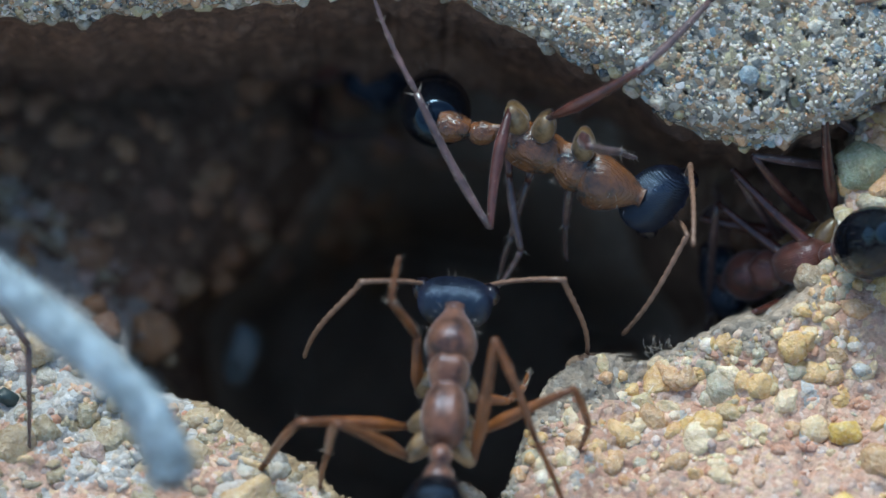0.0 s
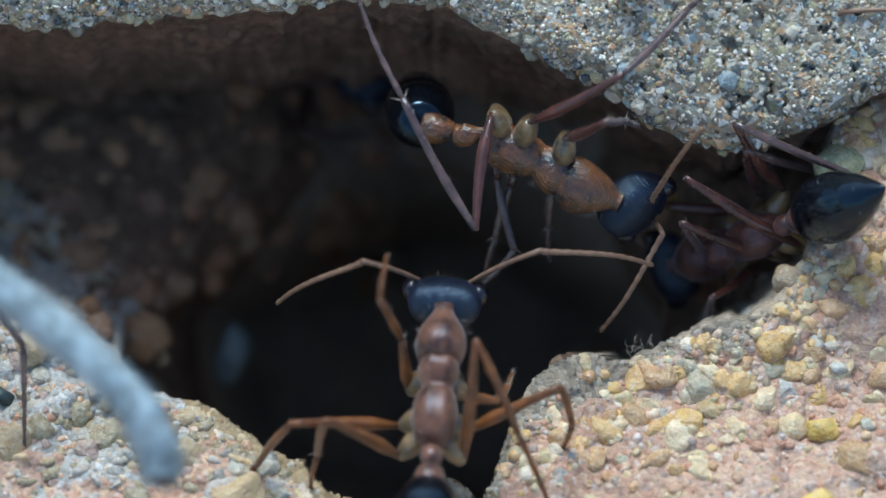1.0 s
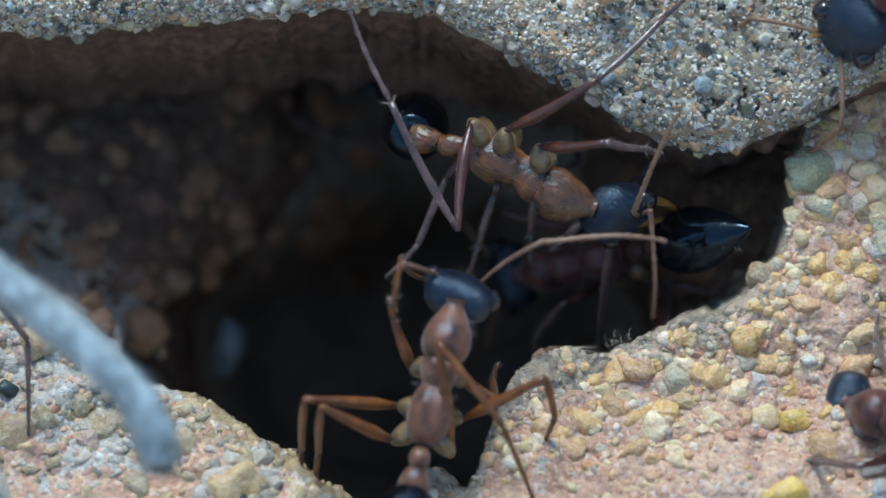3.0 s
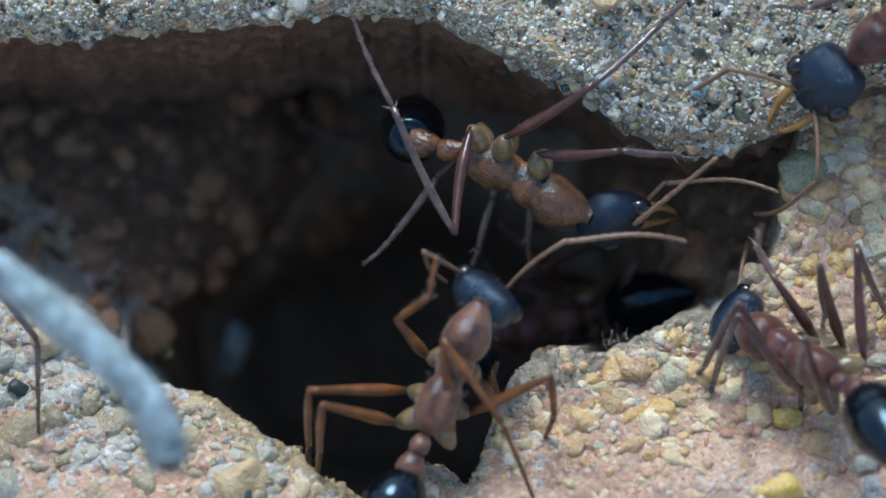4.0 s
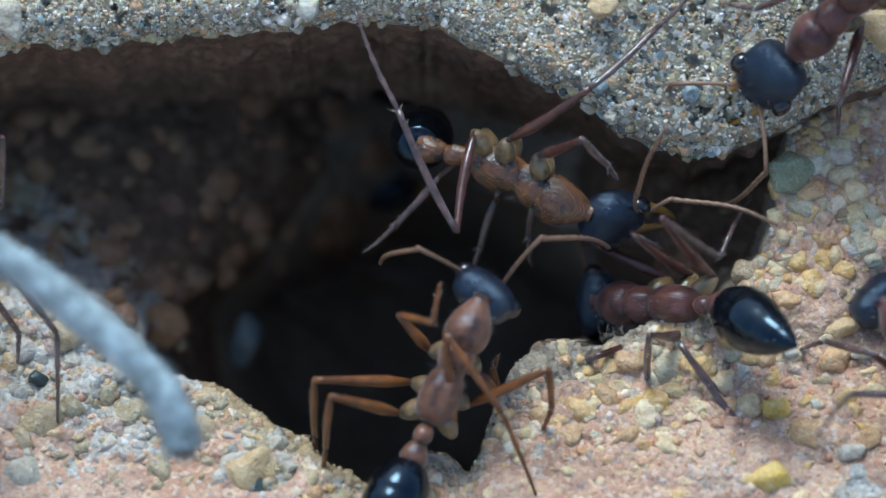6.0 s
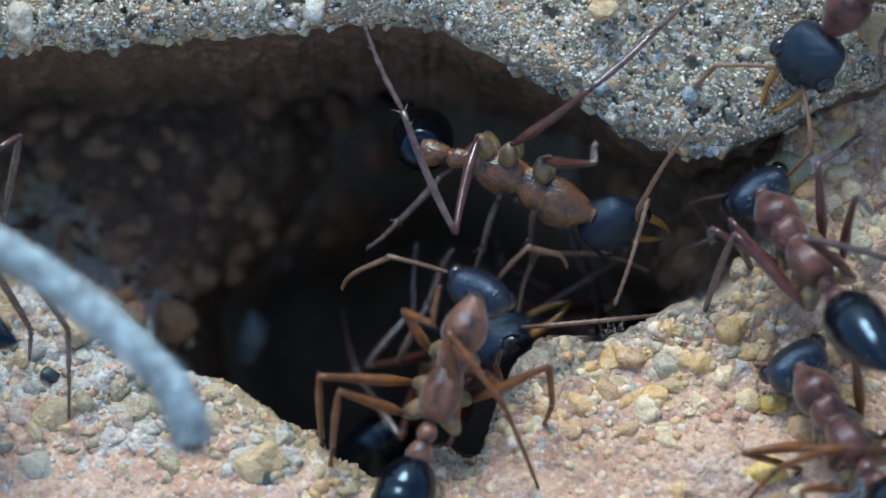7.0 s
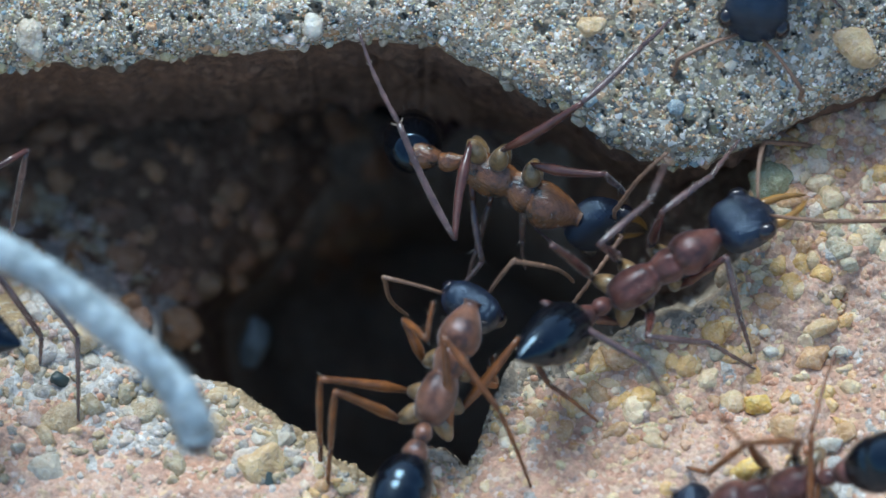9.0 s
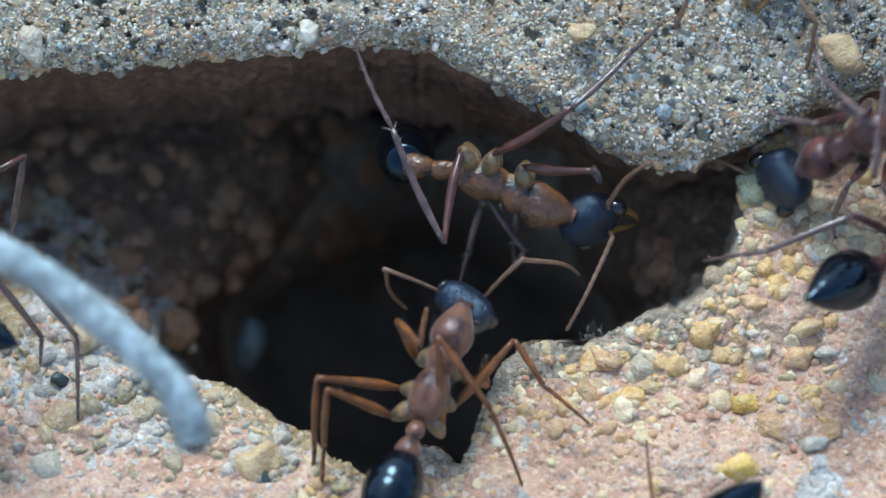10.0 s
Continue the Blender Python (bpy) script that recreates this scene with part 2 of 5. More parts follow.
RIM = [(-61.07, -6.93), (-26.31, -4.79), (-20.96, -3.85), (-19.36, -4.25), (-17.75, -4.92), (-15.62, -6.39), (-13.21, -6.85), (-11.07, -6.95), (-9.47, -7.92), (-8.13, -8.93), (-6.52, -9.70), (-5.19, -10.77), (-3.85, -11.30), (-2.25, -11.12), (-0.64, -10.10), (1.23, -10.51), (1.76, -9.33), (2.43, -7.46), (3.37, -5.72), (4.44, -5.11), (5.78, -4.79), (7.38, -4.63), (8.72, -4.04), (9.79, -3.34), (12.46, -3.18), (14.00, -2.40), (15.20, -1.10), (15.80, 0.80), (16.30, 3.40), (17.00, 6.40), (18.50, 9.50), (24.49, 12.00), (45.88, 19.81)]
LIP = [(-53.05, 7.78), (-26.31, 8.85), (-20.96, 9.65), (-19.36, 9.71), (-17.49, 9.60), (-15.62, 9.87), (-13.74, 10.13), (-11.60, 10.19), (-9.47, 10.51), (-6.52, 10.62), (-4.39, 10.83), (-2.25, 10.88), (-0.11, 10.67), (0.70, 10.03), (1.76, 9.44), (3.10, 8.64), (4.71, 7.83), (6.04, 7.19), (7.38, 6.50), (8.72, 5.37), (10.05, 4.73), (11.93, 4.30), (13.53, 4.41), (15.13, 5.16), (17.01, 6.04), (18.61, 6.85), (21.02, 7.78), (27.17, 9.65), (40.54, 11.79)]
FALL = [(-30, 8.0), (-15, 4.5), (-12.5, 1.5), (-10.5, 0.4), (-7, 0.3), (2, 0.3), (9, 0.5), (12, 1.0), (15, 1.2), (17, 2.5), (24, 5.0)]  # how gently the rim falls away
WALL = [(-30, 14.0), (-13, 12.0), (-10, 13.5), (-6, 17.5), (-2, 23.0), (3, 24.0), (7, 18.0), (9.2, 13.5), (10.8, 9.5), (13, 8.0), (16, 6.5), (19, 3.6), (24, 1.0)]  # depth under the stone
CRUST = [(-30, 0.4), (-14, 1.2), (-8, 0.9), (-2, 0.5), (1.8, 1.2), (4, 2.4), (8, 1.5), (11, 0.9), (16, 0.5), (24, 0.0)]  # width of the grey crust on the rim
BAND = [(-30, 3.2), (-15, 2.6), (-8, 2.8), (0, 3.6), (4, 2.2), (9, 0.9), (25, 0.6)]  # the stone's underside


@functools.lru_cache(maxsize=None)
def lattice(seed):
    return np.random.RandomState(seed).rand(6, 64, 64)


def fbm(u, v, scale, seed, octaves=4):
    """Smooth random relief on arrays."""
    out, amp = np.zeros(np.broadcast(u, v).shape), 1.0
    for grid in lattice(seed)[:octaves]:
        x, y = u / scale + 100, v / scale + 100
        i, j = np.floor(x).astype(int), np.floor(y).astype(int)
        fx, fy = smooth(x - i), smooth(y - j)
        g = lambda a, b: grid[(i + a) % 64, (j + b) % 64]
        out += amp * ((g(0, 0) * (1 - fx) + g(1, 0) * fx) * (1 - fy) + (g(0, 1) * (1 - fx) + g(1, 1) * fx) * fy - 0.5)
        amp, scale = amp * 0.5, scale * 0.5
    return out


def rise(v):
    """The lower bank bulges out towards the foot."""
    return 0.4 * np.clip(-6.5 - np.asarray(v, float), 0, 8)


def ground_w(u, v, relief=True):
    """Height of the bank's surface out of the slope."""
    u, v = np.asarray(u, float), np.asarray(v, float)
    wob = fbm(u, v, 1.8, 5, 5) * 1.1 if relief else 0.0
    inside = v + wob - curve_at(RIM, u)
    fall = curve_at(FALL, u)
    w = rise(v) - 0.22 * (np.minimum(v, 0) + 6) + 0.06 * np.maximum(u - 4, 0) - 0.35 * np.clip(v, 0, 14)
    hole = np.exp(-np.maximum(((u + 1.5) / 9.0) ** 2 + ((v + 4.8) / 7.0) ** 2 - 0.5, 0) * 2.2)
    depth = (curve_at(WALL, u) * smooth(inside / fall) + 20.0 * hole * smooth(inside / (fall * 1.5 + 0.2)))
    # behind the stone's lower edge the chamber roof closes
    roof = smooth((v - (curve_at(LIP, u) - curve_at(BAND, u) + 1.4)) / 2.2)
    depth = depth * (1 - roof) + np.minimum(depth, 9.0) * roof
    w = w - depth
    if relief:
        w = w + 0.9 * fbm(u, v, 2.6, 11, 5)
    return w


def lip_at(u):
    """Line of the stone's lower edge, worn and uneven."""
    u = np.asarray(u, float)
    return curve_at(LIP, u) + 0.45 * fbm(u, u * 0 + 3.0, 1.1, 47, 4)


def pits(u, v):
    """Small hollows where grains have fallen out of the stone: 0 to 1."""
    return smooth((fbm(u, v, 0.6, 61, 3) - 0.30) / 0.12)


def stone_front(u, v):
    """Height of the stone's front face, v above its lip."""
    up = v - lip_at(u)
    return -0.45 * pits(u, v) + 0.9 + 0.05 * np.minimum(up, 12) - 1.6 * (1 - np.sqrt(np.clip(1 - (1 - np.clip(up / 1.6, 0, 1)) ** 2, 0, 1))) + 0.5 * fbm(u, v, 4.0, 23, 5)


def surface_w(u, v):
    lip = curve_at(LIP, u)
    return float(np.where(v > lip + 0.1, stone_front(u, v), ground_w(u, v)))


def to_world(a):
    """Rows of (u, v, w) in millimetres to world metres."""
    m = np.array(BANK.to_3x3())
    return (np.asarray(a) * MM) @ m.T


def grid_mesh(name, pts, mat, close=False):
    n, k = pts.shape[:2]
    idx = np.arange(n * k).reshape(n, k)
    a = np.stack([idx[:-1, :-1], idx[1:, :-1], idx[1:, 1:], idx[:-1, 1:]], -1).reshape(-1, 4)
    if close:
        a = np.concatenate([a, np.stack([idx[:-1, -1], idx[1:, -1], idx[1:, 0], idx[:-1, 0]], -1)])
    me = bpy.data.meshes.new(name)
    faces = a.tolist()
    if close:
        faces += [idx[0].tolist(), idx[-1][::-1].tolist()]
    me.from_pydata(to_world(pts.reshape(-1, 3)).tolist(), [], faces)
    me.shade_smooth()
    me.materials.append(mat)
    return new(name, me)


def axis(fine, step, far, grow=1.35):
    a = list(np.arange(-fine[0], fine[1] + 1e-6, step))
    d, lo, hi = step, a[0], a[-1]
    left, right = [], []
    while hi < far or lo > -far:
        d *= grow
        lo, hi = lo - d, hi + d
        left.append(lo), right.append(hi)
    return np.array(left[::-1] + a + right)


def build_ground():
    us, vs = axis((25, 25), 0.11, 3000), axis((15.5, 13), 0.11, 3000)
    uu, vv = np.meshgrid(us, vs, indexing="ij")
    ww = ground_w(uu, vv)
    near = (np.abs(uu) < 26) & (vv > -16) & (vv < 14)
    ww = np.where(near, ww + 0.14 * fbm(uu, vv, 0.45, 31, 3) + 0.42 * np.abs(fbm(uu, vv, 1.0, 37, 3)), ww)
    # beyond the bank the land lies level
    a = radians(SLOPE)
    flat = lambda edge: (edge - vv) * math.tan(a)
    ww = np.where(vv < -34, flat(-34) + 9.4 + 0.4 * fbm(uu, vv, 9.0, 51), ww)
    ww = np.where(vv > 34, flat(34) - 4.9 + 0.4 * fbm(uu, vv, 9.0, 53), ww)
    # the front rim is undercut
    sunk = np.clip(-1.0 - ww, 0, 30)
    under = 1.6 * smooth(sunk / 5.0) * smooth((uu + 15) / 2.0) * smooth((13 - uu) / 3.0) * smooth((-1.0 - vv) / 2.5)
    du, dv = uu + 3.0, vv + 3.0
    far_out = np.hypot(du, dv) + 1e-6
    under = np.where(near, under, 0)
    g = grid_mesh("ground", np.stack([uu + under * du / far_out, vv + under * dv / far_out, ww], -1), M_EARTH)
    g.data.materials.append(M_CHAMBER)  # inside the rim the earth is darker brown, deep down grey
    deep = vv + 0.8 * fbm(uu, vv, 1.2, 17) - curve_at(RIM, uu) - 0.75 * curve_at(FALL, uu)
    g.data.materials.append(M_CRUST)  # a grey crust along the rim
    crust = vv + 1.2 * fbm(uu, vv, 1.5, 19) - curve_at(RIM, uu) + curve_at(CRUST, uu)
    g.data.materials.append(M_BUFF)  # buff grit along the rim on the twig's side
    g.data.materials.append(M_ASH)  # pale grey sand beside the twig
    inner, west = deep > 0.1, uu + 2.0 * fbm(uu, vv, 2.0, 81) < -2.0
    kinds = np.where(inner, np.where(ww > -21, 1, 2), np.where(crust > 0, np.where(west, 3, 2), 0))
    ash = smooth((uu + 23) / 3.0) * smooth((-10.5 - uu) / 3.0) * smooth((vv - curve_at(RIM, uu) + 4.2) / 1.5) - 0.42 + 0.9 * fbm(uu, vv, 1.8, 83)
    kinds = np.where(~inner & (ash > 0) & near, 4, kinds)
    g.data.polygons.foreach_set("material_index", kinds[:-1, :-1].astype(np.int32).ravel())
    return tagged(g, "pinkish sandy earth bank with a dark nest hole", "ground", kind="structure")


def build_stone():
    us = np.arange(-44, 40.01, 0.14)
    lip = lip_at(us)
    band = curve_at(BAND, us)
    rings = []
    for f in np.linspace(0, 1, 12):  # over the top, from the back
        rings.append(np.stack([us, 26 + 0 * us + 3 * math.sin(f * 3.14), -14 + 15.5 * f + 0 * us], -1))
    for f in np.linspace(0, 1, 150) ** 0.9:  # the front face, down to the lip
        v = 26 + (lip - 26) * f
        rings.append(np.stack([us, v, stone_front(us, v) + 0.12 * fbm(us, v, 0.6, 41, 3)], -1))
    for f in np.linspace(0.02, 1, 90):  # the underside, going back into the dark
        rough = smooth(f * 7)
        v = lip - 0.25 * math.sin(min(f * 8, 1.57)) - band * (1 + 0.5 * fbm(us, 0 * us, 3.0, 71, 4)) * f ** 1.2 + 0.75 * rough * fbm(us, 9.0 * f + 0 * us, 1.5, 43, 5)
        w = stone_front(us, lip) - 13.0 * f + 0.7 * rough * fbm(us, 9.0 * f + 0 * us, 1.8, 73, 4)
        rings.append(np.stack([us, v, w], -1))
    for f in np.linspace(0.1, 0.9, 6):
        rings.append(np.stack([us, (lip - band) * (1 - f) + 26 * f, -13.5 + 0 * us], -1))
    pts = np.stack(rings, 1)
    s = grid_mesh("stone", pts, M_STONE, True)
    s.data.materials.append(M_UNDERSIDE)  # the underside is a dark brown
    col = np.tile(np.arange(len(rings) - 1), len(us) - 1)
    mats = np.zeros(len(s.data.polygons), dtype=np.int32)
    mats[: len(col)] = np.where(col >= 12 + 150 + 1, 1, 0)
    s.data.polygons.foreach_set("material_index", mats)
    return tagged(s, "grey coarse sandstone slab over the nest entrance", "stone", kind="structure")


ground = build_ground()
stone = build_stone()
cam.data.dof.focus_object = ground  # its origin lies in the plane of the stone's lip


# ---- mesh helpers for things ----
def finish(name, bm, mat, parent=None, label=""):
    me = bpy.data.meshes.new(name)
    bm.normal_update()
    bm.to_mesh(me)
    bm.free()
    me.shade_smooth()
    me.materials.append(mat)
    ob = new(name, me)
    ob.parent = parent
    return tagged(ob, label)


def loft(bm, rows, seg=16, square=1.0):
    """Closed tube along x through (x, y, z, half width, half height) in millimetres."""
    rings = []
    for x, y, z, ry, rz in rows:
        ring = []
        for i in range(seg):
            a = 2 * math.pi * i / seg
            c, d = math.cos(a), math.sin(a)
            c, d = math.copysign(abs(c) ** square, c), math.copysign(abs(d) ** square, d)
            ring.append(bm.verts.new((x * MM, (y + ry * c) * MM, (z + rz * d) * MM)))
        rings.append(ring)
    for a, b in zip(rings, rings[1:]):
        for i in range(seg):
            bm.faces.new((a[i], b[i], b[(i + 1) % seg], a[(i + 1) % seg]))
    bm.faces.new(rings[0])
    bm.faces.new(rings[-1][::-1])


def refine(rows, n):
    """More rows along a smooth profile."""
    rows = np.array(rows, float)
    t = np.arange(len(rows))
    tt = np.linspace(0, len(rows) - 1, n)
    m = np.gradient(rows, axis=0)
    i = np.minimum(tt.astype(int), len(rows) - 2)
    f = (tt - i)[:, None]
    h = lambda a, b, c, d: a * rows[i] + b * m[i] + c * rows[i + 1] + d * m[i + 1]
    out = h(2 * f ** 3 - 3 * f ** 2 + 1, f ** 3 - 2 * f ** 2 + f, -2 * f ** 3 + 3 * f ** 2, f ** 3 - f ** 2)
    out[:, 3:] = np.maximum(out[:, 3:], 0.01)
    return out.tolist()


def sweep(bm, pts, radii, seg=8):
    """Tube along any line of points in millimetres."""
    pts = [Vector(p) for p in pts]
    rings = []
    for i, p in enumerate(pts):
        d = (pts[min(i + 1, len(pts) - 1)] - pts[max(i - 1, 0)]).normalized()
        s = d.cross(Vector((0.13, 0.21, 1))).normalized()
        q = s.cross(d)
        rings.append([bm.verts.new((p + (s * math.cos(a) + q * math.sin(a)) * radii[i]) * MM) for a in (2 * math.pi * k / seg for k in range(seg))])
    for a, b in zip(rings, rings[1:]):
        for i in range(seg):
            bm.faces.new((a[i], a[(i + 1) % seg], b[(i + 1) % seg], b[i]))
    bm.faces.new(rings[0][::-1])
    bm.faces.new(rings[-1])


def bristle(bm, p, d, length, r=0.017):
    p, d = Vector(p), Vector(d).normalized()
    s = d.orthogonal().normalized() * r
    q = d.cross(s)
    base = [bm.verts.new((p + s) * MM), bm.verts.new((p - s * 0.5 + q * 0.87) * MM), bm.verts.new((p - s * 0.5 - q * 0.87) * MM)]
    tip = bm.verts.new((p + d * length) * MM)
    for i in range(3):
        bm.faces.new((base[i], base[(i + 1) % 3], tip))


def nugget(seed, flat=0.75, sub=2, worn=0.92):
    """One worn grain of unit size as a mesh."""
    bm = bmesh.new()
    bmesh.ops.create_icosphere(bm, subdivisions=sub, radius=1)
    r = random.Random(seed)
    cuts = [(Vector((r.gauss(0, 1), r.gauss(0, 1), r.gauss(0, 1))).normalized(), r.uniform(0.5, 0.85)) for _ in range(8)]
    sx, sy = r.uniform(0.8, 1.25), r.uniform(0.8, 1.2)
    for v in bm.verts:
        for n, d in cuts:
            k = v.co.dot(n)
            if k > d:
                v.co -= n * (k - d) * worn
        v.co *= 1 + 0.16 * noise.noise(v.co * 1.7 + Vector((seed, 0, 0))) + 0.07 * noise.noise(v.co * 4.5 + Vector((0, seed, 0)))
        v.co = Vector((v.co.x * sx, v.co.y * sy, v.co.z * flat))
    return bm


NUGGETS = []
for k in range(14):
    bm_ = nugget(100 + k, 0.8, 3)
    me_ = bpy.data.meshes.new("pebble")
    bm_.to_mesh(me_)
    bm_.free()
    me_.shade_smooth()
    NUGGETS.append(me_)


def tinted(mat):
    out = []
    for me in NUGGETS:
        c = me.copy()
        c.materials.append(mat)
        out.append(c)
    return out


def scatter_pebbles(name, owner, mat, places, rng):
    """Pebbles as parts of their ground or stone: places are (u, v, w, radius)."""
    meshes = tinted(mat)
    for u, v, w, r in places:
        ob = new(name, rng.choice(meshes))
        ob.parent = owner
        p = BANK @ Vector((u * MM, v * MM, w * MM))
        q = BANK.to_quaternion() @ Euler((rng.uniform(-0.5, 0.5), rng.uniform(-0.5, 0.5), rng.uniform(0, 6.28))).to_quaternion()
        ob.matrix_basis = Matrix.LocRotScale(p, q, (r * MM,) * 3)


def scatter_sand(name, owner, mat, places, rng, label):
    """Small grains joined into one part."""
    base = []
    for k in range(6):
        bm = nugget(300 + k, 0.8, 2)
        base.append((np.array([v.co[:] for v in bm.verts]), np.array([[v.index for v in f.verts] for f in bm.faces])))
        bm.free()
    vs, fs, n = [], [], 0
    for u, v, w, r in places:
        co, fa = base[rng.randrange(6)]
        q = np.array(Euler((rng.uniform(0, 6.28), rng.uniform(0, 6.28), rng.uniform(0, 6.28))).to_matrix())
        vs.append(co @ q.T * r + [u, v, w])
        fs.append(fa + n)
        n += len(co)
    me = bpy.data.meshes.new(name)
    me.from_pydata(to_world(np.concatenate(vs)).tolist(), [], np.concatenate(fs).tolist())
    me.shade_smooth()
    me.materials.append(mat)
    ob = new(name, me)
    ob.parent = owner
    return tagged(ob, label, kind="stuff")

# ---- single stones and the twig ----
def lone_pebble(name, u, v, w, r, sx, sy, turn, seed, mat, label, worn=0.8):
    bm = nugget(seed, 0.8, 3, worn)
    for vert in bm.verts:
        vert.co = Vector((vert.co.x * sx * r, vert.co.y * sy * r, vert.co.z * r)) * MM
        vert.co *= 1 + 0.16 * noise.noise(vert.co / MM * 1.3 / r + Vector((seed, 0, 0))) + 0.06 * noise.noise(vert.co / MM * 4.0 / r)
    ob = finish(name, bm, mat)
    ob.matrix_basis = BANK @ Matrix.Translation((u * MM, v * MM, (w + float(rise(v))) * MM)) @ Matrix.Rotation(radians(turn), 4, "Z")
    return tagged(ob, label, "stone")


lone_pebble("ochre_stone", 15.49, -11.12, 1.20, 1.71, 1.1, 0.85, 25, 7, M_YELLOW, "angular ochre-yellow stone set in the sand")
lone_pebble("white_pebble", 13.76, -10.80, 1.20, 0.86, 1.1, 0.9, 30, 8, M_WHITE, "off-white quartz pebble in the sand")
lone_pebble("dark_pebble", -9.09, -11.65, 1.30, 0.67, 1.1, 0.9, -10, 9, M_GREEN, "dark green-grey pebble in the sand")
lone_pebble("cloudy_pebble", 16.86, 3.46, -1.60, 1.20, 1.0, 0.85, 20, 10, M_CLEAR, "cloudy translucent greenish pebble in the bank", 0.12)
lone_pebble("dark_pebble", -19.68, -6.50, 0.00, 0.70, 1.1, 0.8, -30, 12, M_GREEN, "small dark chip beside the fallen twig")
lone_pebble("white_pebble", 19.46, -9.96, 1.80, 0.80, 1.2, 0.7, 5, 13, M_WHITE, "white flat quartz chip on the sand")
lone_pebble("ochre_pebble", 16.03, -7.84, 1.10, 0.64, 1.1, 0.85, 0, 14, M_YELLOW, "small ochre pebble on the sand")
lone_pebble("ochre_stone", -9.30, -10.90, 1.20, 1.27, 1.0, 0.8, 10, 15, M_SAND, "buff rounded stone at the hole edge")
lone_pebble("ochre_stone", -9.05, -9.32, 0.60, 0.80, 1.2, 0.8, -20, 16, M_SAND, "brownish flat stone at the hole edge")
lone_pebble("white_pebble", -6.57, 11.47, 1.50, 0.59, 1.0, 0.9, 0, 17, M_WHITE, "pale quartz pebble set in the grey stone", 0.3)
lone_pebble("ochre_pebble", 7.66, 11.52, 1.90, 0.70, 1.0, 0.8, 0, 18, M_SAND, "tan pebble set in the grey stone")
for u, v, r, sx, turn, seed, mat, label in (
        (7.50, 7.70, 0.36, 1.2, 20, 41, M_BLUE, "pale blue quartz grain set in the grey stone"),
        (11.90, 7.35, 0.42, 1.0, 0, 42, M_BLUE, "round blue-grey pebble set in the grey stone"),
        (14.70, 9.40, 0.34, 1.0, 40, 43, M_WHITE, "small white chip set in the grey stone"),
        (9.05, 11.10, 0.30, 0.9, 10, 44, M_GREEN, "dark slate-coloured grain set in the grey stone")):
    lone_pebble("stone_grain", u, v, float(stone_front(u, v)) + 0.05, r, sx, 0.9, turn, seed, mat, label, 0.5)
for u, v, r, sx, turn, seed, mat, label in (
        (19.20, -3.90, 0.66, 1.45, 15, 45, M_SAND, "cream oblong pebble lying on the sand"),
        (20.30, -5.20, 0.46, 1.5, 5, 46, M_WHITE, "white oblong pebble lying on the sand"),
        (16.80, -5.20, 0.44, 1.4, -20, 47, M_WHITE, "white shard lying on the sand"),
        (17.90, -7.60, 0.42, 0.9, 70, 48, M_WHITE, "upright white quartz bit in the sand"),
        (11.00, -7.00, 0.55, 1.2, 0, 49, M_SAND, "brownish pebble half sunk in the sand")):
    lone_pebble("pebble", u, v, float(ground_w(u, v) - rise(v)) + 0.1, r, sx, 0.8, turn, seed, mat, label, 0.6)
lone_pebble("pale_fragment", -10.03, -4.86, -18.00, 1.12, 0.8, 1.5, -20, 23, M_PALE, "pale blue-grey fragment down in the hole")
lone_pebble("ochre_pebble", 21.23, 10.30, 1.70, 0.95, 1.15, 0.8, -35, 31, M_SAND, "pale yellow pebble set in the grey stone")
lone_pebble("white_pebble", -21.00, 11.07, 1.45, 0.78, 0.75, 1.4, 10, 19, M_WHITE, "pale angular crystal set in the grey stone", 0.6)


def build_twig():
    root = new("twig")
    root.matrix_basis = BANK
    rng = random.Random(8)
    line = [(-44.69, 5.60, 3.00), (-36.23, 4.93, 14.00), (-26.27, 2.31, 20.00), (-21.50, 0.08, 19.00), (-19.40, -1.10, 18.50), (-16.95, -3.05, 18.00), (-14.60, -5.00, 17.50), (-13.05, -6.75, 17.00), (-12.35, -8.30, 16.60), (-12.20, -9.20, 16.30)]
    line = [Vector(p) for p in line]
    pts = []
    for a, b in zip(line, line[1:]):
        pts += [a.lerp(b, k / 8) for k in range(8)]
    pts.append(line[-1])
    pts = [p + Vector((rng.uniform(-1, 1), rng.uniform(-1, 1), rng.uniform(-1, 1))) * 0.03 for p in pts]
    bm = bmesh.new()
    sweep(bm, pts, [0.88 + 0.05 * math.sin(i * 0.35) + rng.uniform(-0.025, 0.025) for i in range(len(pts))], 14)
    finish("stem", bm, M_TWIG, root)
    bm = bmesh.new()
    for _ in range(5200):
        k = rng.randrange(len(pts) - 1)
        p = pts[k].lerp(pts[k + 1], rng.random())
        d = Vector((rng.gauss(0, 1), rng.gauss(0, 1), rng.gauss(0, 1))).normalized()
        bristle(bm, p + d * 0.7, d + Vector((0.5, -0.5, 0)), rng.uniform(0.3, 0.9), 0.03)
    finish("fuzz", bm, M_TWIG, root, "pale fuzz of fine fibres")
    bm = bmesh.new()
    tip, back = line[-1], (line[-2] - line[-1]).normalized()
    sweep(bm, [tip + back * 0.9, tip + back * 0.3, tip - back * 0.3, tip - back * 0.7], [0.84, 0.86, 0.7, 0.25], 12)
    finish("cut_end", bm, M_CUT, root, "brown broken end")
    return tagged(root, "pale blue-grey weathered twig lying across the bank", "twig")


M_CUT = plain("brown_twig_wood", (0.16, 0.11, 0.07), 0.8, 0.6)
build_twig()


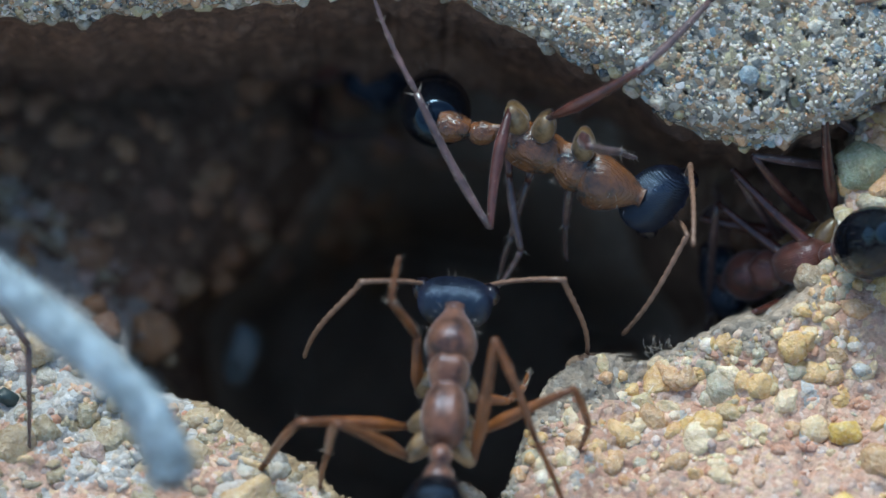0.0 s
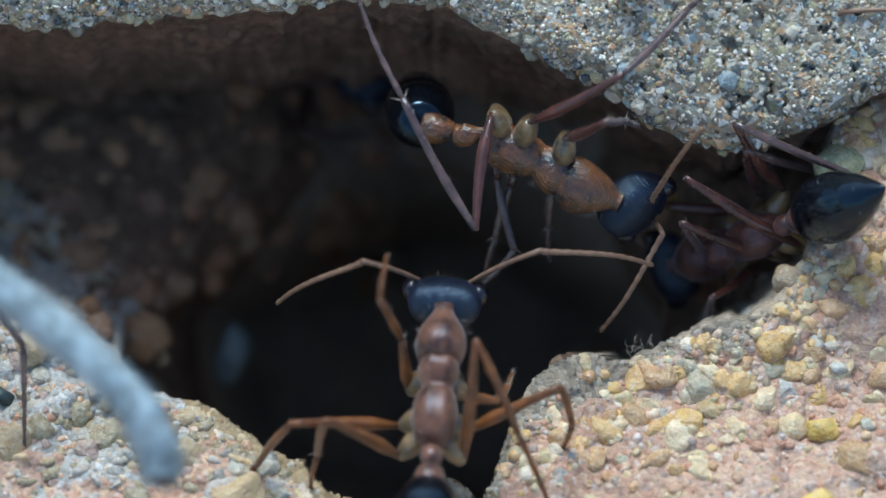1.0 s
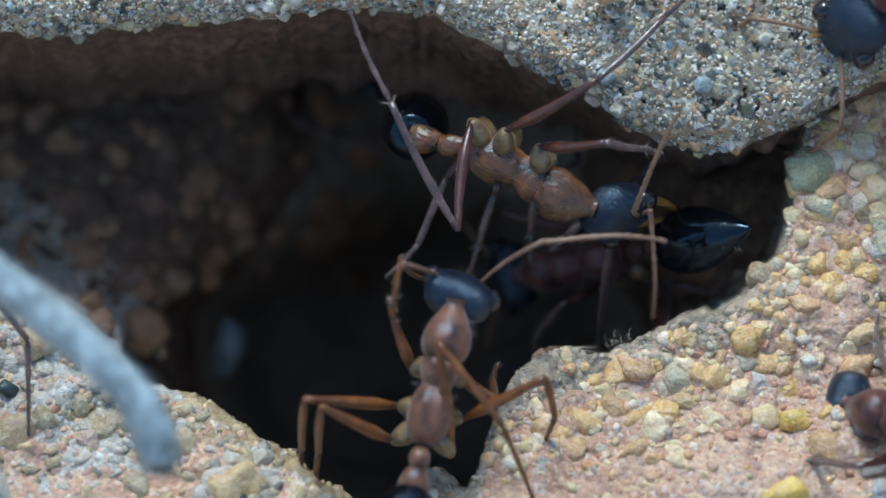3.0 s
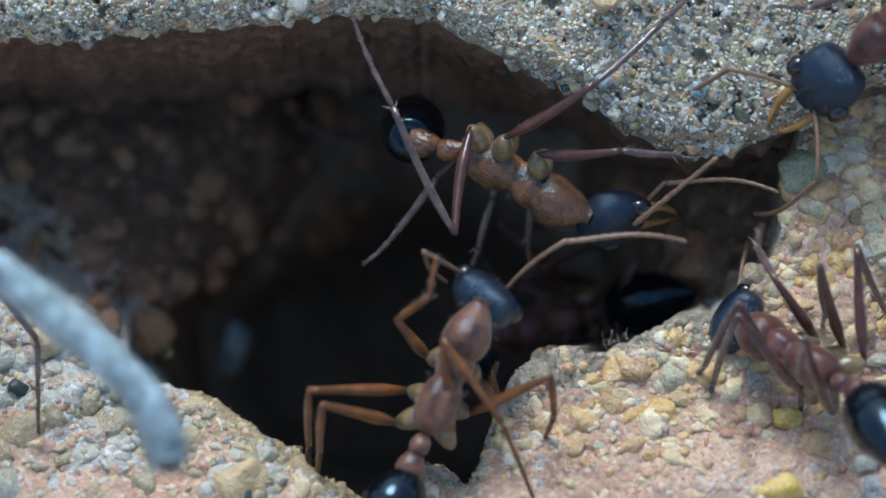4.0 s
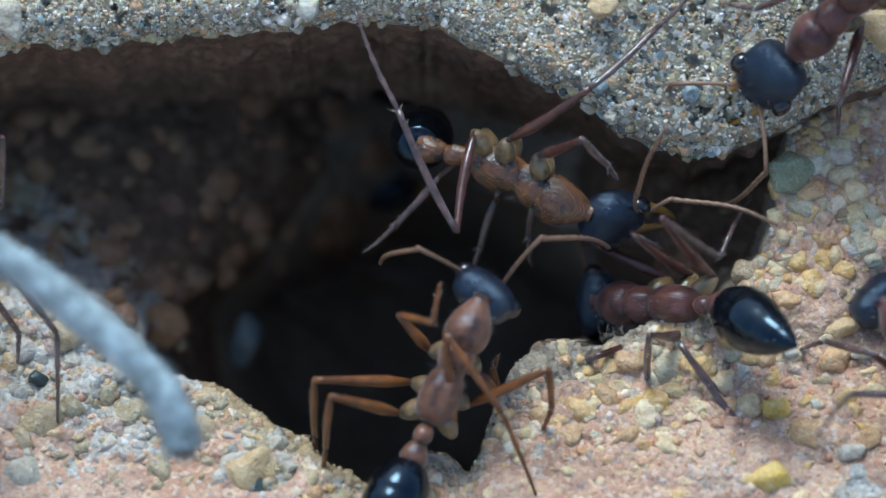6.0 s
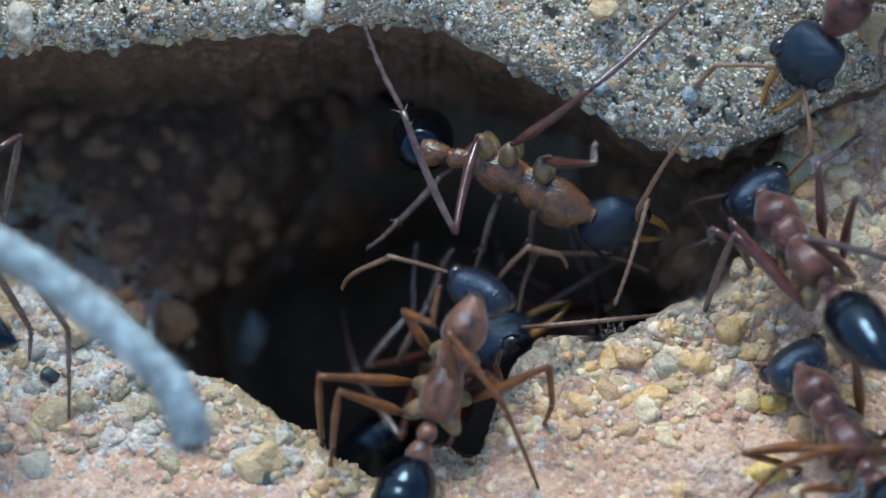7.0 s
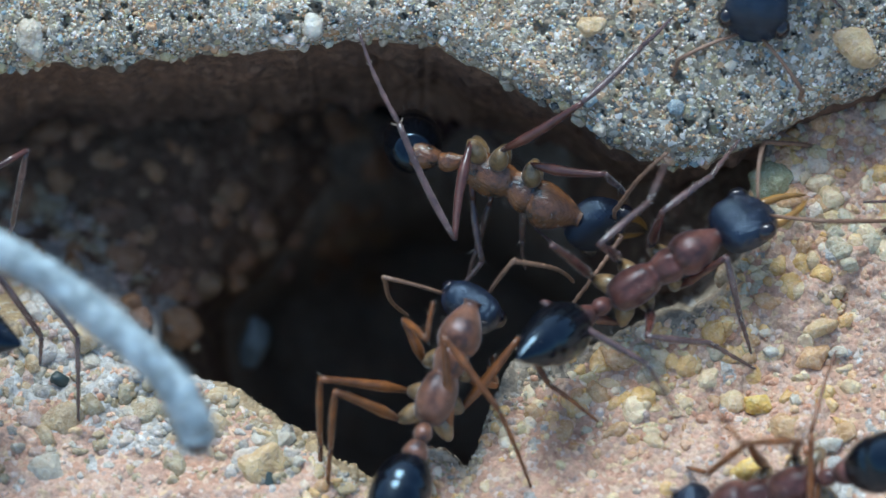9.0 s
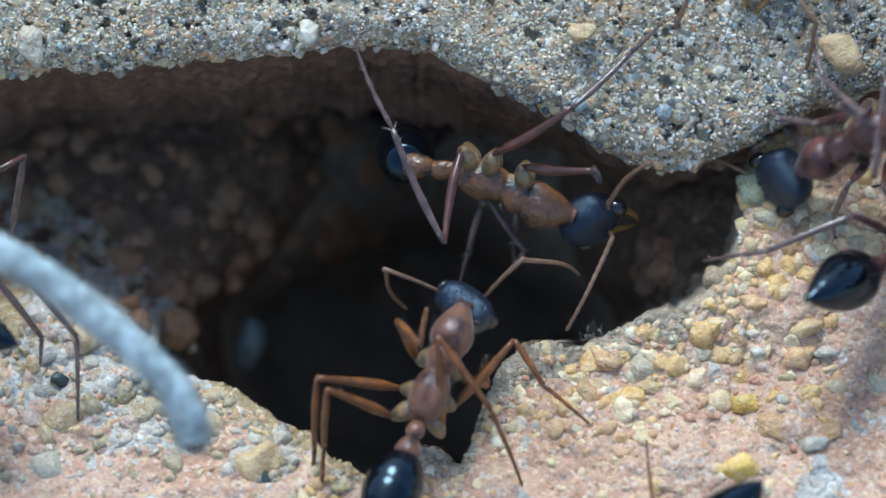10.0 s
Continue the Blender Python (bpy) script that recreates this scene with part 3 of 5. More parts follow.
def build_rootlets():
    """Fine pale root hairs on the hole's rim."""
    rng = random.Random(5)
    bm = bmesh.new()
    for _ in range(26):
        u, v = 8.18, -4.30
        u, v = u + rng.gauss(0, 0.35), v + rng.gauss(0, 0.18)
        p = Vector((u, v, float(ground_w(u, v - 0.5)) + 0.1))
        d = Vector((rng.gauss(-0.2, 0.6), rng.uniform(0.3, 1.2), rng.gauss(0.3, 0.5))).normalized()
        q = [p, p + d * 0.2, p + d * 0.38 + Vector((rng.gauss(0, 0.2), rng.gauss(0.05, 0.1), rng.gauss(0, 0.1)))]
        sweep(bm, q, [0.014, 0.012, 0.005], 4)
    ob = finish("rootlets", bm, M_HAIR)
    ob.matrix_basis = BANK
    return tagged(ob, "fine pale root hairs on the sandy rim", "roots", kind="stuff")


build_rootlets()



# ---- ants ----
COXA = {"L1": (0.45, 0.50, -0.72), "L2": (-1.15, 0.54, -0.70), "L3": (-2.05, 0.54, -0.60)}
SPLAY = {"1": (-0.25, 0.42, -0.55), "2": (-0.05, 0.55, -0.55), "3": (-0.45, 0.52, -0.40)}
REST = {"L1": (4.6, 3.6), "L2": (0.4, 5.2), "L3": (-4.8, 4.6)}
BONES = {"1": (3.4, 2.9, 2.6), "2": (3.5, 3.2, 3.0), "3": (4.1, 4.5, 4.1)}
for side in "123":
    COXA["R" + side] = tuple(np.array(COXA["L" + side]) * (1, -1, 1))
    REST["R" + side] = (REST["L" + side][0], -REST["L" + side][1])


def loft_bent(bm, rows, seg):
    """Tube through rows whose line bends: the rings stand square to the line."""
    pts = [Vector(r[:3]) for r in rows]
    rings = []
    for i, (p, r) in enumerate(zip(pts, rows)):
        d = (pts[max(i - 1, 0)] - pts[min(i + 1, len(pts) - 1)]).normalized()
        side = Vector((0, 0, 1)).cross(d)
        side = side.normalized() if side.length > 0.1 else Vector((0, 1, 0))
        up = d.cross(side)
        rings.append([bm.verts.new((p + side * r[3] * math.cos(a) + up * r[4] * math.sin(a)) * MM) for a in (2 * math.pi * k / seg for k in range(seg))])
    for a, b in zip(rings, rings[1:]):
        for i in range(seg):
            bm.faces.new((a[i], b[i], b[(i + 1) % seg], a[(i + 1) % seg]))
    bm.faces.new(rings[0])
    bm.faces.new(rings[-1][::-1])


def scaled(rows, s):
    return [tuple(c * s for c in r) for r in rows]


def leg_piece(name, length, r0, r1, r2, mat, root, hairs, rng, bend=0.0, joints=0):
    """A limb segment along x: thick part near its start, slim at the end, with bristles."""
    bm = bmesh.new()
    n = 11
    rows = []
    for i in range(n):
        f = i / (n - 1)
        r = r0 + (r1 - r0) * min(f / 0.3, 1) if f < 0.3 else r1 + (r2 - r1) * (f - 0.3) / 0.7
        if joints:
            r *= 1 + 0.22 * (1 if (i % 2) else -0.4)
        rows.append((f * length, 0, bend * length * math.sin(f * math.pi), r, r))
    loft(bm, rows, 10)
    piece = finish(name, bm, mat, root)
    bm = bmesh.new()
    for _ in range(hairs):
        f, a = rng.random(), rng.uniform(0, 6.28)
        d = Vector((0.9, math.cos(a), math.sin(a)))
        bristle(bm, (f * length, math.cos(a) * r2 * 0.7, math.sin(a) * r2 * 0.7 + bend * length * math.sin(f * math.pi)), d, rng.uniform(0.2, 0.42), 0.016)
    if name == "tibia":  # the spur at its end
        bristle(bm, (length * 0.99, 0, r2 * 0.6), (0.7, 0.2, 0.8), 0.55, 0.05)
        bristle(bm, (length * 0.99, 0, -r2 * 0.6), (0.8, -0.3, -0.7), 0.45, 0.045)
    tagged(finish("bristles", bm, M_HAIR, piece), kind="stuff")
    return piece


def build_ant(label, s=1.2, shell=None, legs=None, bones=None, seed=1, waist=(0, -6), tail=(0, -8), reach=1.0, feel=(3.6, 5.6)):
    """A bull ant facing +x; its parts by name."""
    rng = random.Random(seed)
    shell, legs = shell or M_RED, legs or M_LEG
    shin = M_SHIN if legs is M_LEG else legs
    root = new("bull_ant")
    tagged(root, label, "ant", "bull ants at the nest")
    p = {"root": root, "s": s, "bones": {}, "scape_length": feel[0], "whip_length": feel[1]}

    bm = bmesh.new()
    loft(bm, scaled(refine([(0.62, 0, -0.05, 0.50, 0.58), (0.92, 0, 0.02, 0.80, 0.92), (1.4, 0, 0.08, 0.93, 1.02), (1.95, 0, 0.06, 0.84, 0.90), (2.45, 0, -0.02, 0.60, 0.64), (2.8, 0, -0.07, 0.40, 0.42), (2.95, 0, -0.08, 0.36, 0.37), (3.08, 0, -0.08, 0.43, 0.42)], 30), s), 24)
    p["pronotum"] = finish("pronotum", bm, shell, root)
    hairy(p["pronotum"], s, rng, 44, (0.8, 2.7), 0.95, 0.98)
    bm = bmesh.new()
    loft(bm, scaled(refine([(-2.45, 0, -0.25, 0.32, 0.32), (-2.25, 0, -0.12, 0.62, 0.64), (-1.75, 0, 0.0, 0.80, 0.86), (-1.1, 0, 0.02, 0.82, 0.90), (-0.55, 0, -0.04, 0.72, 0.80), (-0.25, 0, -0.10, 0.58, 0.66), (0.05, 0, -0.04, 0.66, 0.78), (0.45, 0, 0.02, 0.76, 0.88), (0.8, 0, 0.02, 0.68, 0.80), (1.15, 0, -0.04, 0.54, 0.62)], 40), s), 24)
    p["mesosoma"] = finish("thorax", bm, shell, root)
    hairy(p["mesosoma"], s, rng, 60, (-2.2, 0.8), 0.84, 0.9)
    for v in p["mesosoma"].data.vertices:  # flattened back with a shallow groove along it
        if v.co.z > 0:
            side = abs(v.co.y) / (0.85 * s * MM)
            v.co.z *= 0.86 + 0.16 * math.exp(-((side - 0.42) / 0.22) ** 2)
    joint, hinge = Vector((-2.3, 0, -0.25)), Vector((-4.25, 0, -0.12))
    turn = Euler((0, radians(-waist[1]), radians(waist[0]))).to_matrix()
    swing = turn @ Euler((0, radians(-tail[1]), radians(tail[0]))).to_matrix()

    def waist_at(q):
        q = Vector(q)
        stretch = Vector((reach, 1, 1))
        if q.x > hinge.x:
            return joint + turn @ ((q - joint) * stretch)
        return joint + turn @ ((hinge - joint) * stretch) + swing @ (q - hinge)

    def waist_rows(rows):
        return [(*(waist_at(r[:3]) * s), r[3] * s, r[4] * s) for r in rows]

    bm = bmesh.new()
    loft_bent(bm, waist_rows(refine([(-2.2, 0, -0.25, 0.20, 0.20), (-2.5, 0, -0.22, 0.19, 0.19), (-2.8, 0, -0.06, 0.36, 0.38), (-3.1, 0, 0.0, 0.40, 0.46), (-3.35, 0, -0.15, 0.23, 0.25)], 16)), 16)
    p["petiole"] = finish("petiole", bm, shell, root)
    bm = bmesh.new()
    loft_bent(bm, waist_rows(refine([(-3.3, 0, -0.16, 0.26, 0.26), (-3.55, 0, -0.1, 0.44, 0.46), (-3.95, 0, -0.06, 0.58, 0.58), (-4.24, 0, -0.1, 0.48, 0.48)], 14)), 18)
    p["postpetiole"] = finish("postpetiole", bm, shell, root)
    bm = bmesh.new()
    prof = refine([(-4.26, 0, -0.1, 0.45, 0.45), (-4.5, 0, -0.08, 0.86, 0.84), (-5.3, 0, -0.05, 1.22, 1.18), (-6.4, 0, -0.06, 1.27, 1.22), (-7.7, 0, -0.16, 0.92, 0.88), (-8.7, 0, -0.30, 0.42, 0.40), (-9.2, 0, -0.38, 0.08, 0.08)], 44)
    prof = [(x, y, z, a * (1 - 0.03 * (i in (18, 19, 27, 34))), b * (1 - 0.03 * (i in (18, 19, 27, 34)))) for i, (x, y, z, a, b) in enumerate(prof)]
    loft_bent(bm, waist_rows(prof), 28)
    p["gaster"] = finish("gaster", bm, M_GASTER, root, "glossy black tapered gaster")
    bm = bmesh.new()
    for _ in range(14):
        f, a = rng.uniform(-8.7, -7.0), rng.uniform(0, 6.28)
        q = waist_at((f, 0.6 * math.cos(a), 0.6 * math.sin(a) - 0.25))
        bristle(bm, q * s, swing @ Vector((-1, math.cos(a), math.sin(a))), 0.5 * s)
    tagged(finish("bristles", bm, M_HAIR, p["gaster"]), kind="stuff")

    head = bmesh.new()
    loft(head, scaled(refine([(-0.10, 0, 0, 0.45, 0.35), (0.05, 0, 0.02, 0.95, 0.62), (0.35, 0, 0.05, 1.22, 0.82), (0.95, 0, 0.08, 1.34, 0.90), (1.55, 0, 0.05, 1.32, 0.82), (2.0, 0, 0.0, 1.14, 0.63), (2.32, 0, -0.08, 0.90, 0.42), (2.5, 0, -0.1, 0.62, 0.26)], 28), s), 28, 0.82)
    for sg in (1, -1):  # frontal lobes over the antenna sockets
        sweep(head, scaled([(1.4, sg * 0.26, 0.72), (1.75, sg * 0.30, 0.66), (2.1, sg * 0.34, 0.42), (2.35, sg * 0.30, 0.2)], s), [0.10 * s, 0.17 * s, 0.17 * s, 0.08 * s], 8)
    sweep(head, scaled([(2.15, -0.45, 0.0), (2.45, -0.2, -0.02), (2.45, 0.2, -0.02), (2.15, 0.45, 0.0)], s), [0.14 * s, 0.2 * s, 0.2 * s, 0.14 * s], 8)
    head = p["head"] = finish("head", head, M_HEAD, root, "dull black finely grained head")
    hairy(head, s, rng, 26, (0.3, 2.5), 1.1, 0.9)
    head.location = Vector((2.95, 0, -0.08)) * s * MM
    for sg in (1, -1):
        bm = bmesh.new()
        bmesh.ops.create_uvsphere(bm, u_segments=16, v_segments=10, radius=1)
        for v in bm.verts:
            v.co = Vector((1.62 + v.co.x * 0.48, sg * 1.20 + v.co.y * 0.38, 0.30 + v.co.z * 0.43)) * s * MM
        finish("eye", bm, M_EYE, head, "glossy black compound eye")
        bm = bmesh.new()
        jaw = [(2.2, sg * 0.62, -0.2), (2.7, sg * 0.68, -0.2), (3.3, sg * 0.60, -0.22), (3.9, sg * 0.38, -0.25), (4.35, sg * 0.08, -0.25)]
        sweep(bm, scaled(jaw, s), [0.24 * s, 0.20 * s, 0.15 * s, 0.10 * s, 0.03 * s], 8)
        for k in range(7):
            f = 2.8 + k * 0.2
            yy = np.interp(f, [2.2, 2.7, 3.3, 3.9, 4.35], [0.62, 0.68, 0.60, 0.38, 0.08])
            bristle(bm, Vector((f, sg * (yy - 0.10), -0.22)) * s, (0.3, -sg, 0), 0.22 * s, 0.06 * s)
        finish("mandible", bm, M_JAW, head, "long toothed yellow mandible")
        side = "L" if sg > 0 else "R"
        p["scape" + side] = feeler("scape", feel[0], 0.10 * s, M_FEELER, head, 1, rng)
        p["whip" + side] = feeler("funiculus", feel[1], 0.118 * s, M_FEELER, head, 11, rng)
        p["root" + side] = Vector((2.2, sg * 0.42, 0.25)) * s
    for key, c in COXA.items():
        b = (bones or {}).get(key) or tuple(k * s for k in BONES[key[1]])
        p["bones"][key] = b
        bm = bmesh.new()
        c = Vector(c)
        out = Vector(SPLAY[key[1]])
        out.y *= 1 if key[0] == "L" else -1
        ks = (-0.45, -0.15, 0.2, 0.6, 1.0, 1.2)
        sweep(bm, [(c + out * k) * s for k in ks], [r * s for r in (0.26, 0.39, 0.44, 0.38, 0.26, 0.15)], 14)
        finish("coxa", bm, M_COXA, root, "pale amber hip joint")
        p["hip" + key] = (c + out * 1.12) * s
        p["femur" + key] = leg_piece("femur", b[0], 0.11 * s, 0.25 * s, 0.125 * s, legs, root, 16, rng, 0.03)
        p["tibia" + key] = leg_piece("tibia", b[1], 0.11 * s, 0.165 * s, 0.125 * s, shin, root, 26, rng, 0.02)
        p["tarsus" + key] = leg_piece("tarsus", b[2], 0.10 * s, 0.10 * s, 0.05 * s, shin, root, 26, rng, 0.03, 1)
    return p


def hairy(owner, s, rng, n, span, ry, rz):
    bm = bmesh.new()
    for _ in range(n):
        a = rng.uniform(0.1, 3.04)
        x = rng.uniform(*span)
        k = 1 - 0.3 * abs(2 * (x - span[0]) / (span[1] - span[0]) - 1)
        bristle(bm, Vector((x, ry * k * math.cos(a), rz * k * math.sin(a))) * s, (rng.gauss(0, 0.3), math.cos(a), math.sin(a)), rng.uniform(0.2, 0.4) * s, 0.01)
    tagged(finish("bristles", bm, M_HAIR, owner), kind="stuff")


def feeler(name, length, r, mat, head, joints, rng):
    bm = bmesh.new()
    rows = []
    n = max(joints * 3, 6)
    for i in range(n + 1):
        f = i / n
        k = 1.0
        if joints > 1:
            k = (0.74, 1.0, 1.06)[i % 3] * (1 - 0.25 * f)
        else:
            k = 0.75 + 0.25 * f
        drop = (0.075 if joints > 1 else 0.06) * length * math.sin(math.pi * f ** (1.3 if joints > 1 else 1.0))
        rows.append((f * length, 0, drop, r * k, r * k))
    loft(bm, rows, 8)
    return finish(name, bm, mat, head)


# ---- how ants move ----
def glide(rows, t):
    """Smooth value between rows of (t, numbers)."""
    if t <= rows[0][0]:
        return np.array(rows[0][1:], float)
    if t >= rows[-1][0]:
        return np.array(rows[-1][1:], float)
    i = max(k for k in range(len(rows)) if rows[k][0] <= t)
    i = min(i, len(rows) - 2)
    r = [np.array(x, float) for x in rows]
    a, b = r[i], r[i + 1]
    p = r[i - 1] if i else a
    n = r[i + 2] if i + 2 < len(r) else b
    h = b[0] - a[0]
    f = (t - a[0]) / h
    ma = (b - p)[1:] / max(b[0] - p[0], 1e-6) * h if i else (b - a)[1:]
    mb = (n - a)[1:] / max(n[0] - a[0], 1e-6) * h if i + 2 < len(r) else (b - a)[1:]
    lim = 1.5 * np.abs(b - a)[1:] + 1e-9
    ma, mb = np.clip(ma, -lim, lim), np.clip(mb, -lim, lim)
    return a[1:] * (2 * f ** 3 - 3 * f ** 2 + 1) + ma * (f ** 3 - 2 * f ** 2 + f) + b[1:] * (3 * f ** 2 - 2 * f ** 3) + mb * (f ** 3 - f ** 2)


def body_pose(row):
    u, v, w, turn, pitch, roll = row
    return Matrix.Translation((u, v, w)) @ Matrix.Rotation(radians(turn), 4, "Z") @ Matrix.Rotation(radians(-pitch), 4, "Y") @ Matrix.Rotation(radians(roll), 4, "X")


def along(a, b, side):
    """Pose of a piece that starts at a and points to b, its z towards side."""
    x = (b - a).normalized()
    y = side.cross(x)
    y = y.normalized() if y.length > 1e-6 else x.orthogonal().normalized()
    z = x.cross(y)
    m = Matrix((x, y, z)).transposed().to_4x4()
    m.translation = a
    return m


def solve_leg(hip, toe, lift, bones, hint):
    """Joints of a leg from hip to toe; lift: the way from toe to ankle."""
    f, t, s = bones
    ankle = toe + lift.normalized() * s
    d = ankle - hip
    far = (f + t) * 0.995
    if d.length > far:
        ankle = hip + d.normalized() * far
        d = ankle - hip
    if d.length < abs(f - t) + 0.05:
        ankle = hip + (d.normalized() if d.length > 1e-6 else Vector((1, 0, 0))) * (abs(f - t) + 0.05)
        d = ankle - hip
    x = d.normalized()
    a = (f * f - t * t + d.length_squared) / (2 * d.length)
    h = math.sqrt(max(f * f - a * a, 0))
    up = hint - x * hint.dot(x)
    up = up.normalized() if up.length > 1e-6 else x.orthogonal().normalized()
    return hip + x * a + up * h, ankle


def reach_to(a, spot, length, up):
    """End of a piece of that length which starts at a and lies over the spot (u, v), rising or falling."""
    d = Vector((spot[0] - a.x, spot[1] - a.y, 0))
    if d.length >= length * 0.999:
        return a + d.normalized() * length
    d.z = up * math.sqrt(length ** 2 - d.length_squared)
    return a + d


def metric(m):
    m = m.copy()
    m.translation = m.translation * MM
    return m


def act(p, body, head=None, feelers=None, feet=None, stride=0.44, phase=0.0, steps=None):
    """Keys of one ant over the clip: body rows (t, u, v, w, turn, pitch, roll); head rows (t, yaw, pitch, roll);
    feelers {side: rows of (t, elbow u v w, tip u v w)}; feet {leg: (rows of (t, u, v, w), knee hint, lift)}; steps {leg: rows of (t, knee u v, ankle u v, toe u v)},
    whose depth follows from the lengths of the limb; other legs walk. Feeler rows may give (t, elbow u v, tip u v) alike."""
    feet, feelers, steps = feet or {}, feelers or {}, steps or {}
    head = head or [(0.0, 0, 0, 0), (10.0, 0, 0, 0)]
    s = p["s"]
    times = [k / 10 for k in range(101)]
    bodies = {t: body_pose(glide(body, t)) for t in times}
    at_time = lambda t: bodies[min(max(round(t, 1), 0.0), 10.0)]
    moving = lambda t: (at_time(t + 0.1).translation - at_time(t - 0.1).translation).length > 0.10

    def rest(key, t):
        x, y = REST[key]
        q = at_time(t) @ (Vector((x, y, -2.4)) * s)
        w = surface_w(q.x, q.y)
        return Vector((q.x, q.y, max(min(w + 0.1, q.z + 2.0), q.z - 1.5)))

    tracks = {k: [] for k in ("body", "head", "scapeL", "scapeR", "whipL", "whipR")}
    stand = {k: rest(k, 0.0) for k in COXA}
    frm, to, begin = dict(stand), dict(stand), {k: -9.0 for k in COXA}
    half = stride / 2
    for t in times:
        m = bodies[t]
        inv = m.inverted()
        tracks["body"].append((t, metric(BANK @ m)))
        yaw, pitch, roll = glide(head, t)
        hm = Matrix.Translation(Vector((2.95, 0, -0.08)) * s) @ Matrix.Rotation(radians(yaw), 4, "Z") @ Matrix.Rotation(radians(-pitch), 4, "Y") @ Matrix.Rotation(radians(roll), 4, "X")
        tracks["head"].append((t, metric(hm)))
        hworld = m @ hm
        hinv = hworld.inverted()
        for sd, sg in (("L", 1), ("R", -1)):
            base = p["root" + sd]
            if sd in feelers:
                g = glide(feelers[sd], t)
                if len(g) == 4:
                    bent = reach_to(hworld @ base, g[:2], p["scape_length"] * 0.97, 1)
                    elbow, tip = hinv @ bent, hinv @ reach_to(bent, g[2:], p["whip_length"], -1)
                else:
                    elbow, tip = hinv @ Vector(g[:3]), hinv @ Vector(g[3:])
            else:
                k = math.sin(t * 5.1 + sg + phase) * 0.25 + math.sin(t * 2.3 + 2 * sg + phase) * 0.2
                elbow = base + Vector((0.9, sg * (1.3 + k), 0.5 + 0.4 * k))
                tip = base + Vector((6.2, sg * (2.2 + 2.0 * k), -2.2 + 2 * k))
            e = base + (elbow - base).normalized() * p["scape_length"] * 0.97
            outer = e - (base + tip) / 2
            tracks["scape" + sd].append((t, metric(along(base, e, outer))))
            tracks["whip" + sd].append((t, metric(along(e, tip, outer))))
        for key in COXA:
            hip = m @ p["hip" + key]
            out = m.to_3x3() @ Vector((0, 1 if key[0] == "L" else -1, 0))
            dorsal = m.to_3x3() @ Vector((0, 0, 1))
            if key in steps and steps[key][0][0] <= t <= steps[key][-1][0]:
                g, b = glide(steps[key], t), p["bones"][key]
                knee = reach_to(hip, g[:2], b[0], 1)
                ankle = reach_to(knee, g[2:4], b[1], -1)
                toe = reach_to(ankle, g[4:], b[2], -1)
                stand[key], frm[key], to[key] = toe.copy(), toe.copy(), toe.copy()
                for piece, a, c in (("femur", hip, knee), ("tibia", knee, ankle), ("tarsus", ankle, toe)):
                    tracks.setdefault(piece + key, []).append((t, metric(inv @ along(a, c, dorsal + out * 0.3))))
                continue
            if key in feet and t <= feet[key][0][-1][0]:
                rows, hint, lift = feet[key]
                toe, hint, lift = Vector(glide(rows, t)), Vector(hint), Vector(lift)
                hint = hint - (hip + toe) / 2
                stand[key], frm[key], to[key] = toe.copy(), toe.copy(), toe.copy()
            else:
                group = (key in ("L1", "R2", "L3"))
                turn = (t + phase) / stride + (0.0 if group else 0.5)
                frac = turn - math.floor(turn)
                if moving(t) and frac < 0.5 and t - begin[key] > half + 0.05:
                    begin[key], frm[key], to[key] = t - frac * stride, stand[key].copy(), rest(key, t + half * 1.6)
                f = min(max((t - begin[key]) / half, 0), 1)
                toe = frm[key].lerp(to[key], f * f * (3 - 2 * f)) + dorsal * 1.1 * math.sin(f * math.pi)
                stand[key] = toe if f < 1 else to[key].copy()
                flat = (hip - toe) - dorsal * (hip - toe).dot(dorsal)
                lift = flat.normalized() * 0.75 + dorsal * 0.65 if flat.length > 1e-6 else dorsal
                hint = dorsal + out * 0.35 + (m.to_3x3() @ Vector((0.25 if key[1] == "1" else -0.15, 0, 0)))
            knee, ankle = solve_leg(hip, toe, lift, p["bones"][key], hint)
            for piece, a, b in (("femur", hip, knee), ("tibia", knee, ankle), ("tarsus", ankle, toe)):
                tracks.setdefault(piece + key, []).append((t, metric(inv @ along(a, b, dorsal + out * 0.3))))
    for name, rows in tracks.items():
        keep = [rows[0]]
        for a, b, c in zip(rows, rows[1:], rows[2:]):
            if max(abs(x - y) for q in (a, c) for r1, r2 in zip(q[1], b[1]) for x, y in zip(r1, r2)) > 2e-6:
                keep.append(b)
        keep.append(rows[-1])
        walk(p["root" if name == "body" else name], keep)


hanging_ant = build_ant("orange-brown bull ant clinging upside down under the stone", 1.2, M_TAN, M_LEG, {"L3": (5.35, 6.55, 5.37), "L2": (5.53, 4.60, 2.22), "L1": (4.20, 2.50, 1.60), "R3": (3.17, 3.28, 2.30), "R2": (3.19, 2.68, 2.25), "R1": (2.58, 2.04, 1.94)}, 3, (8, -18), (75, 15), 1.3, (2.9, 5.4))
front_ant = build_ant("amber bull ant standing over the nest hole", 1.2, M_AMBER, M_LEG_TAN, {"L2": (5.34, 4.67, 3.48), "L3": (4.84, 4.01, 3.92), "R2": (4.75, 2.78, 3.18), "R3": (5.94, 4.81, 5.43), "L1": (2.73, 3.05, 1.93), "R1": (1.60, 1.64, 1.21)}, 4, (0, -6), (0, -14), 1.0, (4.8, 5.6))
